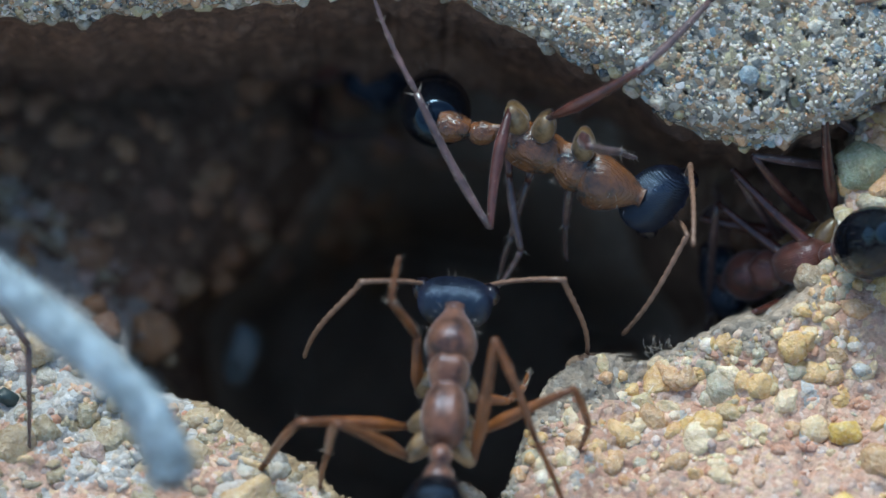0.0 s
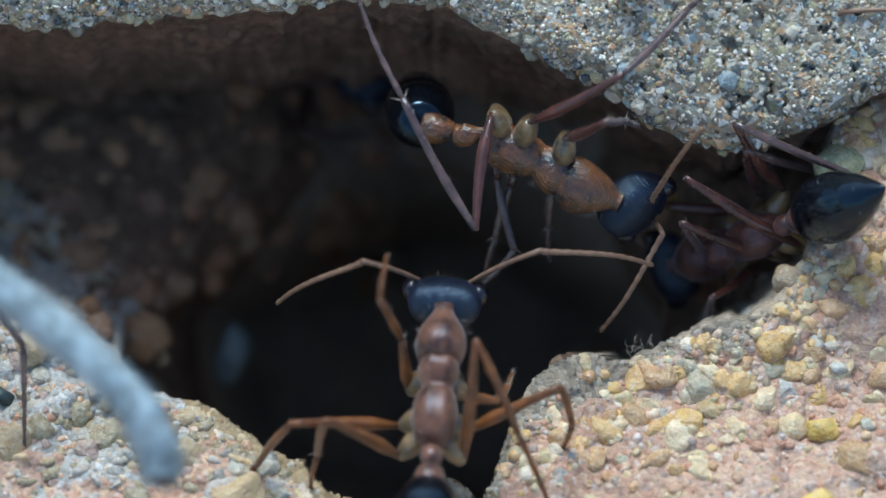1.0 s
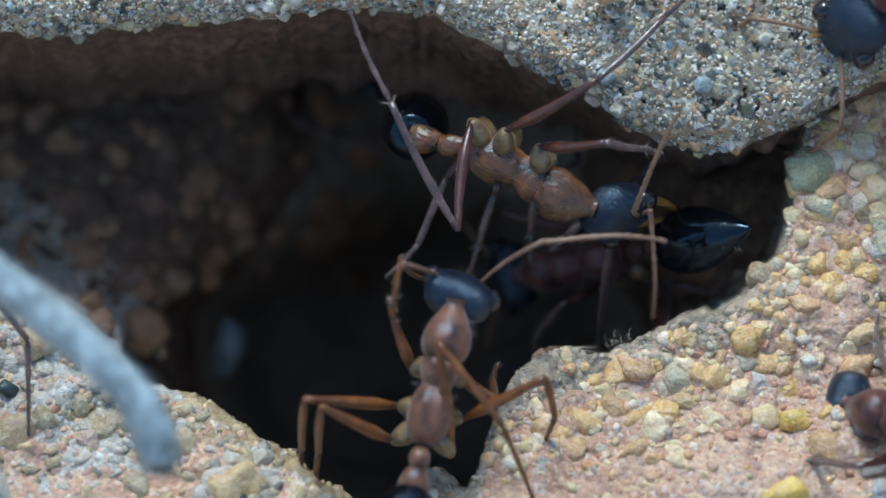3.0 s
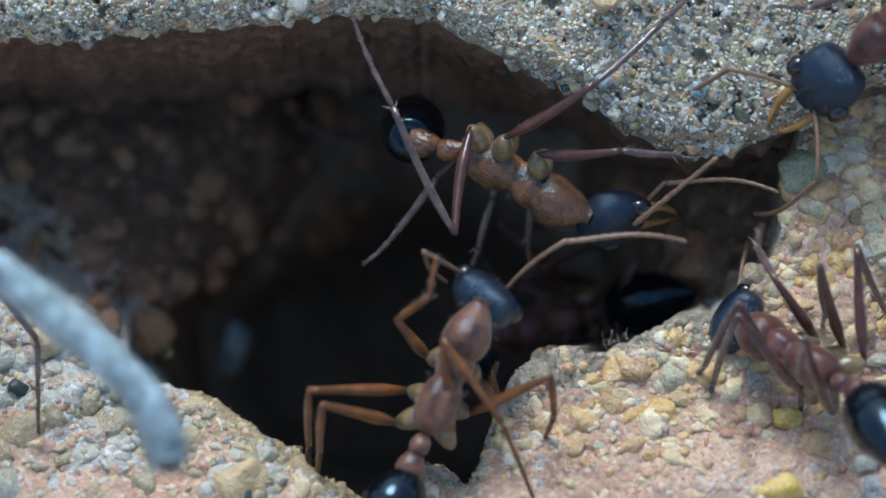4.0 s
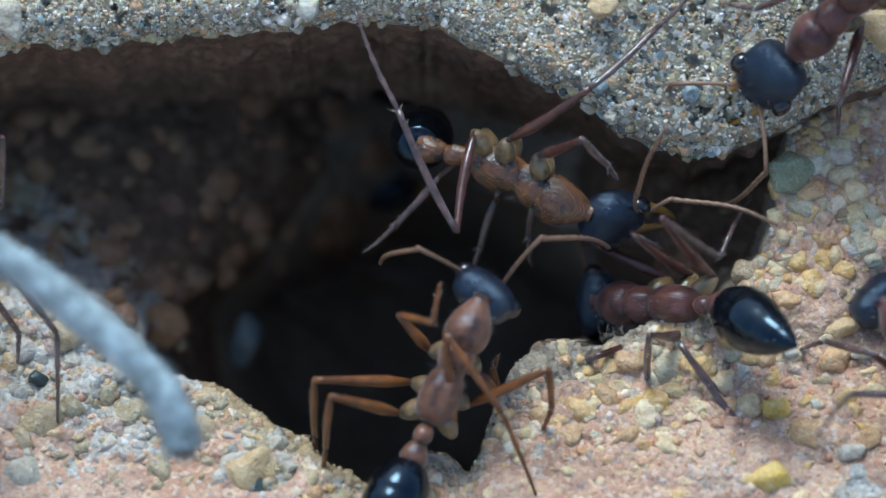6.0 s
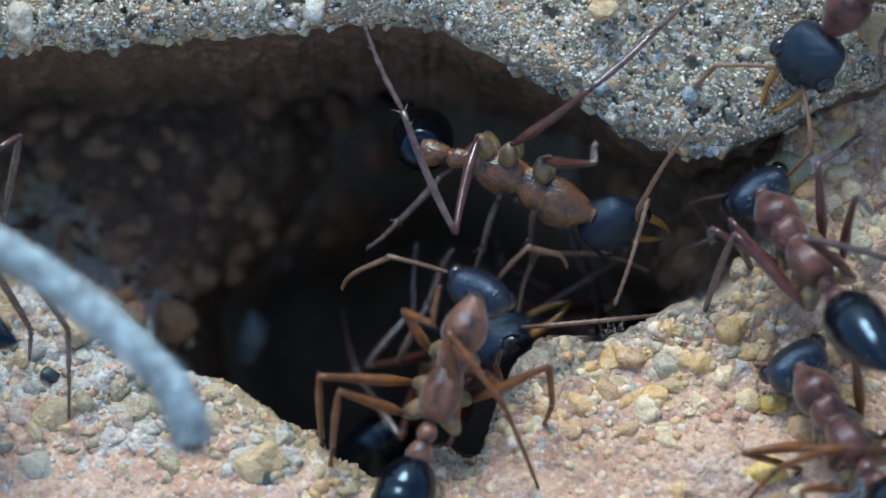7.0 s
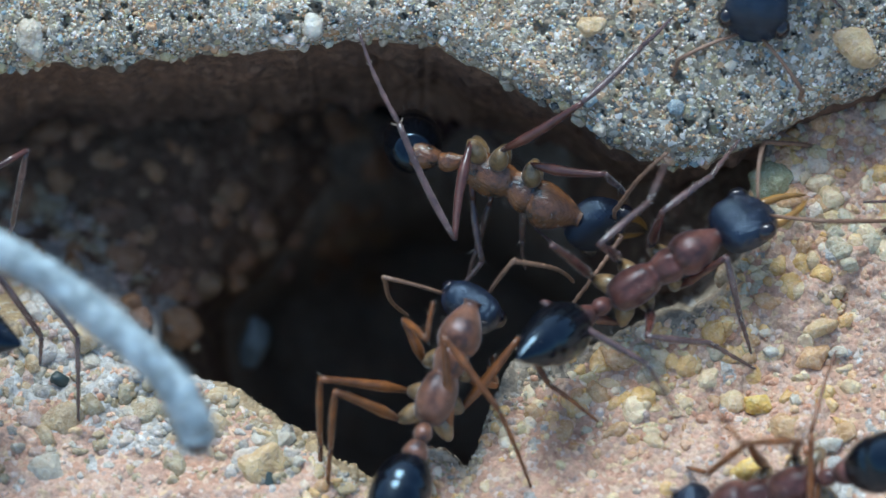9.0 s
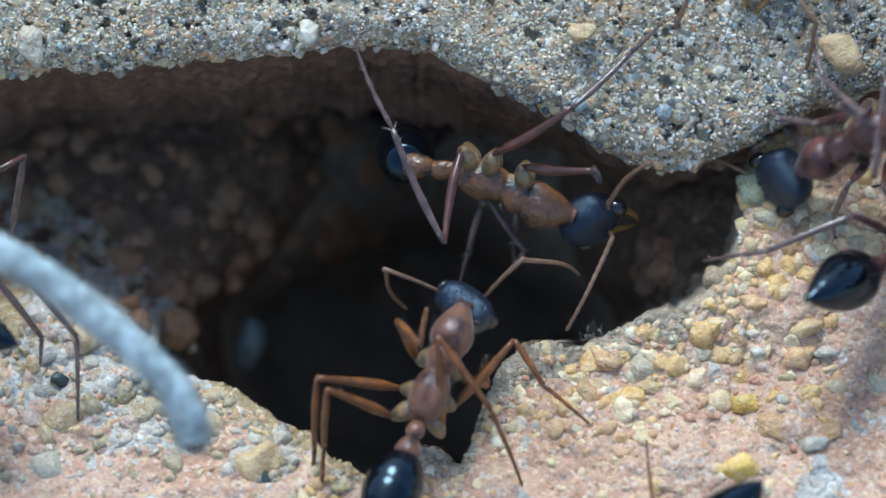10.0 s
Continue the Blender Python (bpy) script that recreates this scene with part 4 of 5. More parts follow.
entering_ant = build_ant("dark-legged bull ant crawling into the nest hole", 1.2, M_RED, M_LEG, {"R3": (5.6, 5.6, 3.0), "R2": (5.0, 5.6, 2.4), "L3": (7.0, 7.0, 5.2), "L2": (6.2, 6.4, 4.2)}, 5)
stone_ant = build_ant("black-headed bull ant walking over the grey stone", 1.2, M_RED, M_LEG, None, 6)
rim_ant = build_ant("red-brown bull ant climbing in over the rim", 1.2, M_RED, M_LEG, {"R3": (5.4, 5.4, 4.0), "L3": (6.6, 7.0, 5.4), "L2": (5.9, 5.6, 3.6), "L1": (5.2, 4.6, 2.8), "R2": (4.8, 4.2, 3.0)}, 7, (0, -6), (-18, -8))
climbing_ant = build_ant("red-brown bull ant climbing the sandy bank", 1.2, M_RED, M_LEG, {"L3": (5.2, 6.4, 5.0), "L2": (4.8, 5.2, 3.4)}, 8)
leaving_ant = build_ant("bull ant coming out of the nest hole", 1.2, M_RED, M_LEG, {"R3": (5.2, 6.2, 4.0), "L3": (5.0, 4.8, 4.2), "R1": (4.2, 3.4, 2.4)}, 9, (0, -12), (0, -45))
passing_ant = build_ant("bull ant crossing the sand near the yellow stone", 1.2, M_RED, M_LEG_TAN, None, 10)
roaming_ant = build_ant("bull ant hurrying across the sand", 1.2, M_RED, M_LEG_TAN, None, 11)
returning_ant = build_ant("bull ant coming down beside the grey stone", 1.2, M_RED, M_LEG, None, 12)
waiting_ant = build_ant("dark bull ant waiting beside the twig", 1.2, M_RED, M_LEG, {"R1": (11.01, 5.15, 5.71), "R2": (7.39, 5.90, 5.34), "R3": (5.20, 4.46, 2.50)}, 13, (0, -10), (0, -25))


def motions():
    act(hanging_ant, [(0.0, 4.06, 3.59, -0.70, -25.00, 0.00, 97.00),
          (0.5, 4.01, 3.55, -0.70, -25.75, 0.00, 97.00),
          (1.0, 3.93, 3.58, -0.70, -26.55, 0.00, 97.00),
          (2.5, 3.87, 3.32, -0.70, -26.76, 9.41, 97.00),
          (4.0, 3.71, 3.10, -0.70, -28.32, 6.59, 97.00),
          (4.5, 3.75, 3.13, -0.70, -27.90, 7.61, 97.00),
          (5.5, 3.87, 3.11, -0.70, -26.98, 10.18, 97.00),
          (7.0, 3.91, 2.88, -0.70, -26.48, 6.31, 97.00),
          (7.5, 3.89, 2.90, -0.70, -26.16, 5.77, 97.00),
          (8.5, 3.77, 3.01, -0.70, -27.68, 9.78, 97.00),
          (9.0, 3.74, 3.20, -0.70, -27.03, 3.17, 97.00),
          (10.0, 3.84, 3.25, -0.70, -22.86, 3.01, 97.00)],
        head=[(0, -62, -5, -72), (1, -60, -5, -72), (2.5, -56, -8, -65), (3.8, -46, -14, -55), (4.5, -46, -16, -55), (5.5, -44, -14, -55), (6.8, -48, -4, -60), (7.5, -34, 2, -52), (8, -46, -4, -60), (10, -50, -4, -62)],
        feelers={"L": [(0.0, 9.72, 4.56, 2.00, 9.46, 0.92, 3.00), (1.0, 8.22, 2.34, 3.50, 10.59, 5.09, 4.00), (2.5, 8.14, 1.98, 3.50, 10.05, 7.21, 4.00), (3.8, 8.65, 0.96, 3.50, 12.64, 4.42, 4.00), (4.5, 8.83, 0.95, 3.50, 12.86, 4.01, 4.00), (5.5, 8.78, 3.12, 3.50, 10.24, 4.98, 5.00), (7.0, 9.30, 2.67, 3.50, 11.64, 5.29, 4.00), (7.5, 8.23, 2.70, 3.50, 11.98, 5.31, 4.00), (9.0, 8.34, 2.86, 3.50, 11.00, 4.56, 4.00), (10.0, 8.61, 3.58, 3.50, 10.97, 4.60, 5.00)],
                 "R": [(0.0, 9.19, 0.69, -1.00, 7.29, -2.70, -2.00), (1.0, 8.93, 0.81, -1.00, 6.85, -2.95, -2.00), (2.5, 8.67, 0.17, 0.00, 6.79, -3.02, -1.00), (3.8, 10.58, 3.64, -1.00, 15.43, 2.53, 0.00), (4.5, 11.11, 2.55, -1.00, 17.12, 1.61, 0.00), (5.5, 10.72, 1.72, -1.00, 15.16, 2.93, 0.00), (7.0, 9.94, 2.28, 0.00, 8.83, -1.06, 0.00), (7.5, 7.90, 1.14, 3.50, 12.81, 1.02, 4.00), (9.0, 9.25, 0.71, 1.00, 6.52, -2.74, 0.00), (10.0, 9.30, 0.69, 1.00, 7.30, -2.98, 0.00)]},
        feet={"L3": ([(0.0, -4.31, 11.42, 1.80), (10.0, -4.31, 11.42, 1.80)], (0.29, 0.51, 2.20), (2.08, -4.88, 0.80)),
          "L2": ([(0.0, 11.74, 11.95, 1.90), (10.0, 11.74, 11.95, 1.90)], (6.71, 7.59, 3.00), (-1.59, -1.54, -0.10)),
          "R3": ([(0.0, 0.76, -2.49, -4.00), (1.0, 1.12, -1.72, -4.00), (2.5, -2.02, -1.89, -4.00), (3.8, -3.97, -1.38, -4.00), (4.5, -4.55, -1.09, -4.00), (5.5, -3.94, -0.46, -4.00), (7.0, -4.02, -0.22, -4.00), (7.5, -2.68, -0.47, -4.00), (9.0, 0.46, -2.16, -4.00), (10.0, 3.22, -1.50, -4.00)], (-1.05, 2.72, -2.50), (1.57, 1.35, 1.00)),
          "R2": ([(0.0, 0.84, -3.23, -6.00), (10.0, 0.84, -3.23, -6.00)], (1.78, 0.57, -3.00), (0.40, 1.63, 1.50)),
          "R1": ([(0.0, 4.37, -2.14, -6.00), (10.0, 4.37, -2.14, -6.00)], (3.53, 0.30, -3.00), (-0.56, 1.09, 1.50))},
        steps={"L1": [(0, 5.07, 4.24, 6.4, 4.05, 7.12, 3.81), (1, 6.57, 5.48, 7.43, 5.56, 8.04, 5.38), (1.5, 6.91, 4.23, 8.41, 4.33, 9.28, 4.28), (2, 7.63, 4.43, 8.49, 4.25, 9.19, 3.83), (2.5, 7.02, 4.69, 8.42, 4.43, 9.18, 4.23), (4, 8.31, 4.5, 10.72, 4.31, 11.64, 4.13), (4.5, 7.42, 4.06, 8.48, 3.31, 9.09, 2.89), (5, 8.66, 3.64, 10.72, 2.86, 11.31, 3.29), (5.5, 6.64, 5.36, 8.67, 3.34, 9.4, 2.53), (7, 7.16, 3.95, 7.16, 4.73, 7.33, 4.95), (7.5, 7.69, 3.96, 9.71, 4.63, 10.5, 4.46), (8, 7.26, 4.26, 8.54, 4.62, 9.02, 4.85), (8.5, 6.86, 4.82, 8.43, 3.67, 8.92, 3.33), (9, 8.28, 3.9, 9, 3.31, 9.49, 2.88), (9.5, 5.99, 5.37, 7.59, 4.2, 8.08, 3.7), (10, 8.22, 4.29, 8.45, 4.02, 8.63, 3.72)]})
    act(front_ant, [(0.0, -0.88, -5.70, 5.00, 84.65, -29.31, 0.00),
          (1.0, -0.70, -5.75, 5.00, 85.04, -27.07, 0.00),
          (2.5, -0.36, -6.10, 5.00, 82.11, -9.89, 0.00),
          (2.8, -0.30, -6.05, 5.00, 80.05, -4.65, 0.00),
          (3.6, 0.45, -5.78, 5.00, 67.53, -0.00, 0.00),
          (4.5, 0.42, -5.72, 5.00, 65.72, -0.00, 0.00),
          (5.5, 0.47, -5.72, 5.00, 65.39, -0.00, 0.00),
          (7.0, 0.19, -5.87, 5.00, 69.98, -0.00, 0.00),
          (8.0, 0.09, -5.87, 5.00, 69.81, -14.02, 0.00),
          (9.0, 0.19, -5.92, 5.00, 68.91, -11.77, 0.00),
          (10.0, 0.18, -5.85, 5.00, 68.49, -11.45, 0.00)],
        head=[(0.0, 0, -48, 0), (1.0, 0, -50, 0), (2.5, -6, -66, 0), (3.6, -14, -84, 0), (5.5, -18, -86, 0), (7.0, -8, -86, 0), (10.0, -14, -86, 0)],
        feelers={"L": [(0, -4.5, -1.49, -6.99, -4.7), (0.6, -3.98, -0.93, -8.31, -2.13), (1.2, -3.87, -0.36, -7.38, -2.43), (1.8, -4.63, 0.32, -7.49, 0.07), (2, -3.33, -0.13, -6.68, -1), (2.5, -2.22, -0.84, -0.97, -1.59), (4, -0.75, -0.19, 0.24, -1.56), (4.5, -1.22, 0.3, 0.08, -1.67), (5, -0.9, -0.45, 0.29, -1.95), (5.5, -0.51, -0.05, -1.58, -0.64), (7, -2.84, -0.63, -5.23, -2.2), (7.5, -2.68, -1.35, -2.49, -3.8), (8, -3.06, 0.16, -2.65, -0.96), (8.5, -3, -0.44, -3.37, -2.85), (9, -2.98, -1.3, -1.84, -3.25), (10, -2.6, -0.8, -1.56, -2.85)],
                 "R": [(0, 4, -1.38, 5, -5.03), (0.5, 4.05, -1.22, 5.54, -4.7), (1, 3.68, -0.1, 8.66, -0.71), (1.5, 3.75, -0.12, 9.22, -0.37), (2, 4.36, -1.32, 8.83, -3.92), (2.5, 4.17, 0.16, 10.82, 0.16), (4, 5.67, 0.3, 12.06, 0.3), (4.5, 6.1, 0.29, 9.5, -1.62), (5, 6.44, -0.16, 10.06, -2.27), (5.5, 5.09, 0.49, 9.1, 0.04), (7, 3.9, -0.17, 5.83, -1.16), (7.5, 3.48, -0.11, 5.9, -0.97), (8, 3.8, -0.13, 6.1, -1.03), (8.5, 4.07, -0.38, 6.53, -1.52), (9, 3.59, -0.47, 6.65, -1.57), (9.5, 4.46, -0.36, 7.39, -1.09), (10, 4.47, -0.31, 7.44, -1.11)]},
        feet={"R2": ([(0.0, 4.37, -9.06, 0.80), (5.0, 4.48, -9.31, 0.80), (8.4, 4.35, -9.47, 0.80), (8.7, 7.82, -9.49, 0.80), (10.0, 7.99, -9.59, 0.80)], (5.70, -5.65, 5.20), (0.71, 1.52, 2.70)),
          "R3": ([(0.0, 4.55, -12.34, 3.60), (10.0, 4.55, -12.34, 3.60)], (1.05, -4.12, 7.20), (-1.75, 4.31, 2.80)),
          "L1": ([(0.0, -2.93, -0.41, 7.40), (1.0, -2.85, -0.22, 7.40), (2.5, -3.08, -0.46, 7.40), (3.5, -0.26, -0.29, 7.40), (4.5, -0.18, -0.36, 7.40), (5.5, -0.11, -1.64, 7.40), (7.5, -0.54, -2.12, 7.40), (10.0, -0.49, -2.75, 7.40)], (-1.74, -2.70, 4.50), (-0.32, -1.89, -0.20)),
          "R1": ([(0.0, 2.56, -5.31, 0.50), (10.0, 2.56, -5.31, 0.50)], (2.23, -6.61, 3.00), (-0.22, -0.65, 1.00))},
        steps={"L2": [(0, -7.1, -7.31, -8.52, -9.09, -9.59, -10.76), (2.4, -6.7, -7.55, -8.5, -9.6, -9.75, -11.23), (2.8, -6.03, -6.89, -6.28, -9.16, -6.41, -11.43), (4, -6.03, -6.47, -6.11, -9.05, -6.16, -11.64), (5, -6.1, -6.39, -6.23, -8.95, -6.31, -11.86), (7.5, -6.29, -6.43, -6.19, -9.62, -6.11, -12.68), (10, -6.12, -6.32, -6.31, -9.87, -6.41, -13.07)],
          "L3": [(0, -5.51, -7.31, -5.91, -8.61, -6.26, -10.75), (2.4, -5.32, -7.22, -5.74, -9.1, -6.17, -11.35), (2.8, -5.27, -7.14, -5.48, -9.16, -5.65, -11.43), (4, -5.41, -7.11, -5.59, -9.31, -5.72, -11.64), (5, -5.49, -7.16, -5.7, -9.48, -5.86, -11.86), (7.5, -5.27, -7.13, -5.63, -9.9, -5.88, -12.68), (10, -5.6, -6.9, -5.81, -9.87, -5.94, -13.07)],
          "R2": [(8.55, 4.8, -5.13, 4.93, -10.24, 5.5, -10.24), (8.8, 3.64, -4.48, 6.33, -9.34, 7.76, -9.77), (9, 3.82, -4.37, 7, -9.3, 8.72, -9.31), (9.5, 4.01, -4.35, 7.17, -9.27, 8.62, -9.42), (10, 4.08, -4.39, 7.21, -9.43, 8.61, -9.43)]})
    act(entering_ant, [(0.0, 13.37, -0.87, -4.00, -163.99, -50.64, 0.00),
          (0.5, 13.19, -0.71, -4.00, -161.75, -48.62, 0.00),
          (1.0, 12.20, 0.15, -4.20, -158.60, -45.28, 0.00),
          (1.5, 11.80, -0.70, -5.00, -161.00, -45.00, 0.00),
          (2.0, 10.60, -0.50, -6.00, -164.97, -45.20, 0.00),
          (2.5, 7.60, -0.85, -6.50, -172.68, -36.31, 0.00),
          (2.7, 6.70, 0.00, -7.00, -170.43, -37.45, 0.00),
          (3.8, 5.86, -3.30, -13.00, -164.09, -38.90, 0.00),
          (4.0, 4.76, -3.75, -16.00, -166.80, -40.95, 0.00),
          (4.3, 3.87, -3.49, -24.00, -183.61, -44.65, 0.00),
          (4.8, -1.38, -0.20, -36.00, -196.40, -35.24, 0.00),
          (5.6, -7.61, 8.38, -26.00, -178.38, -34.46, 0.00)], head=[(0.0, 0, -40, 0), (10.0, 0, -40, 0)], steps={"R3": [(0, 15.16, 5.99, 17.76, 4.31, 19.49, 3.35), (0.5, 15.77, 5.7, 18.27, 4.12, 20.02, 3.15), (1, 12.21, 5.43, 17.12, 3.34, 18.89, 2.19), (1.5, 12.49, 4.72, 18.08, 2.61, 19.37, 1.55), (2, 12.65, 4.33, 18.22, 2.32, 19.86, 1.07), (2.7, 12.26, 1.71, 15.83, 0.56, 17.86, 0.43)],
          "R2": [(0, 12.16, 3.94, 17.01, 3.34, 17.93, 2.62), (0.5, 12.37, 4.12, 17.11, 3.39, 18.44, 2.54), (1, 12.7, 4.32, 16.63, 3.34, 17.86, 3.22), (1.5, 13.36, 3.73, 17.09, 3.86, 19.27, 3.48), (2, 9.94, 2.69, 12.7, 4.33, 14.21, 3.95)],
          "L3": [(0, 10.4, 4.17, 14.88, -1.18, 17.78, -4.83), (0.5, 10.74, 3.63, 14.92, -0.5, 16.62, -3.9), (1, 10.07, 3.09, 15.26, 0.39, 17.74, -2.97), (1.5, 9.89, 1.99, 15.1, 0.01, 17.71, -2.97), (2, 9.94, 1.81, 15.46, 0.06, 17.98, -3.08), (2.7, 8.95, 0.43, 13.02, -1.1, 15.83, -2.88)],
          "L2": [(0, 10.24, 2.25, 10.56, -2.92, 10.42, -5.44), (0.5, 10.18, 2.05, 11.76, -0.99, 12.78, -4.26), (1, 9.92, 1.13, 11.89, -0.84, 12.82, -3.91), (1.5, 8.89, 0.25, 11.87, -1.49, 13.61, -2.98)]}, phase=0.1)
    act(stone_ant, [(0.0, 23.92, 14.79, 4.20, -129.70, -27.61, 0.00),
          (2.0, 24.24, 13.76, 4.20, -129.43, -29.56, 0.00),
          (2.7, 22.38, 13.47, 4.20, -139.53, -26.45, 0.00),
          (3.8, 21.54, 10.93, 4.20, -138.94, -20.74, 0.00),
          (4.0, 21.30, 10.80, 4.20, -138.74, -18.63, 0.00),
          (4.5, 21.88, 10.86, 4.20, -137.89, -19.49, 0.00),
          (5.0, 20.77, 11.69, 4.20, -135.72, -18.13, 0.00),
          (5.5, 18.50, 11.00, 4.20, -138.15, -30.00, 0.00),
          (6.8, 20.38, 12.08, 4.20, -132.30, -13.76, 0.00),
          (7.0, 20.61, 12.87, 4.20, -128.49, -18.31, 0.00),
          (7.5, 20.24, 15.67, 4.20, -121.48, -21.44, 0.00),
          (8.0, 19.72, 16.09, 4.20, -118.49, -20.51, 0.00),
          (8.5, 16.94, 15.41, 4.20, -111.71, -23.29, 0.00),
          (9.0, 16.89, 16.53, 4.20, -101.82, -25.41, 0.00),
          (9.4, 17.96, 17.83, 4.20, -104.28, -19.53, 0.00),
          (10.0, 18.80, 20.37, 4.20, -106.96, -15.15, 0.00)], phase=0.2)
    act(rim_ant, [(0.0, 32.82, -11.74, 4.50, 162.58, -41.16, 0.00),
          (2.0, 26.67, -9.96, 4.50, 165.29, -39.16, 0.00),
          (2.7, 22.69, -8.78, 4.20, 169.46, -39.98, 0.00),
          (3.8, 16.80, -5.20, 3.80, 145, -38.40, 0.00),
          (4.0, 16.00, -4.80, 3.60, 149, -40.55, 0.00),
          (4.5, 14.15, -2.70, 3.20, 156, -38.00, 0.00),
          (5.0, 12.25, -2.50, 2.80, 164, -33.00, 0.00),
          (5.5, 11.95, -2.15, 1.50, 174, -42.10, 0.00),
          (5.7, 11.50, -2.17, 1.00, 175, -46.74, 0.00),
          (6.8, 5.93, -4.42, -9.00, 186.32, -35.40, 0.00),
          (7.3, 4.61, -2.82, -22.00, 162.60, -38.20, 0.00),
          (7.9, 1.71, 0.21, -34.00, 162.56, -35.21, 0.00),
          (8.6, -0.23, 9.18, -24.00, 175.06, -29.35, 0.00)], head=[(0.0, 0, -50, 0), (10.0, 0, -50, 0)], phase=0.3,
        steps={"R3": [(3.9, 19.18, 0.24, 20.73, -3.14, 21.77, -4.18), (4.5, 18.23, 1.39, 20.51, -3.05, 21.25, -5.24), (5, 14.41, 2.36, 17.54, -1.7, 18.47, -2.63), (5.5, 13.92, 3.18, 17.52, -1.11, 18.4, -1.65), (5.7, 13.73, 2.9, 17.23, -1.14, 18.17, -1.68)],
          "L3": [(3.9, 16.84, -4.43, 16.84, -6.77, 17.36, -9.1), (4.5, 14.54, -2.08, 15.07, -4.97, 15.86, -6.81), (5, 12.18, 0.42, 14.49, -5.15, 16.29, -10.11), (5.5, 11.16, 0.9, 14.11, -4.87, 16.53, -8.09), (5.7, 11.03, 0.74, 14.13, -4.91, 16.56, -8.15)],
          "L2": [(3.9, 13.99, -3.13, 12.95, -6.25, 12.69, -8.32), (4.5, 11.47, -2.6, 10.73, -6.28, 10.73, -7.86), (5, 10.24, 0.03, 10.3, -4.22, 10.11, -5.81), (5.5, 9.01, -0.04, 11.16, -4.07, 12.1, -6.75), (5.7, 8.88, -0.2, 11.04, -4.11, 12.11, -6.8)],
          "L1": [(3.9, 14.25, -2.61, 12.69, -5.73, 12.17, -6.76), (4.5, 10.73, -1.81, 9.68, -4.18, 8.84, -4.76), (5, 9.58, -0.9, 9.85, -4.22, 9.98, -5.68), (5.5, 8.07, -0.71, 7.62, -3.26, 7.54, -4.61), (5.7, 7.94, -0.88, 7.61, -3.3, 7.53, -4.65)],
          "R2": [(3.9, 17.36, -1.06, 17.88, -3.14, 17.88, -4.17), (4.5, 17.04, 0.55, 16.91, -2.6, 16.78, -3.66), (5, 14.76, 1.62, 15.15, -1.03, 15.29, -2.1), (5.5, 15.58, 1.03, 14.78, -1.65, 14.65, -2.19), (5.7, 15.48, 1.01, 14.81, -1.68, 14.67, -2.22)]})
    act(climbing_ant, [(0.0, 27.55, -8.21, 4.00, 135.11, -36.62, 0.00),
          (5.4, 27.75, -7.76, 4.00, 129.12, -29.09, 0.00),
          (6.2, 21.16, -3.89, 3.50, 130.60, -37.34, 0.00),
          (6.8, 16.31, -0.63, 3.50, 131.70, -45.45, 0.00),
          (7.0, 16.95, 0.14, 3.50, 124.02, -39.94, 0.00),
          (7.3, 18.80, 1.60, 3.50, 120.92, -39.60, 0.00),
          (7.5, 20.30, 2.40, 3.50, 94.85, -39.07, 0.00),
          (8.0, 21.40, 3.20, 3.50, 66.00, -31.82, 0.00),
          (8.5, 25.20, 2.60, 3.50, 55.00, -25.57, 0.00),
          (9.5, 31.00, 5.50, 3.00, 55.00, -23.08, 0.00)], head=[(0.0, 0, -45, 0), (10.0, 0, -45, 0)], phase=0.05,
        steps={"L3": [(6.8, 13.08, 1.31, 12.58, -3.5, 12.66, -5.7), (7, 13.1, 1.42, 12.6, -3.54, 12.68, -5.75), (7.2, 14.02, 2.82, 14.29, -3.54, 15.25, -7.14), (7.5, 16.99, 3.69, 17.35, -3.55, 17.84, -8.61), (7.8, 17.09, 3.88, 17.36, -2.97, 17.78, -7.45), (8, 17.16, 3.78, 16.45, 0.13, 15.94, -2.96)],
          "L2": [(6.8, 13.68, 1.17, 15.19, -1.58, 14.64, -2.95), (7, 13.7, 1.29, 15.22, -1.61, 14.67, -2.99), (7.5, 14.49, 3.69, 15.46, -1.32, 15.26, -3.46), (8, 19.41, 6.02, 18.61, 0.12, 18.55, -1.56)]})
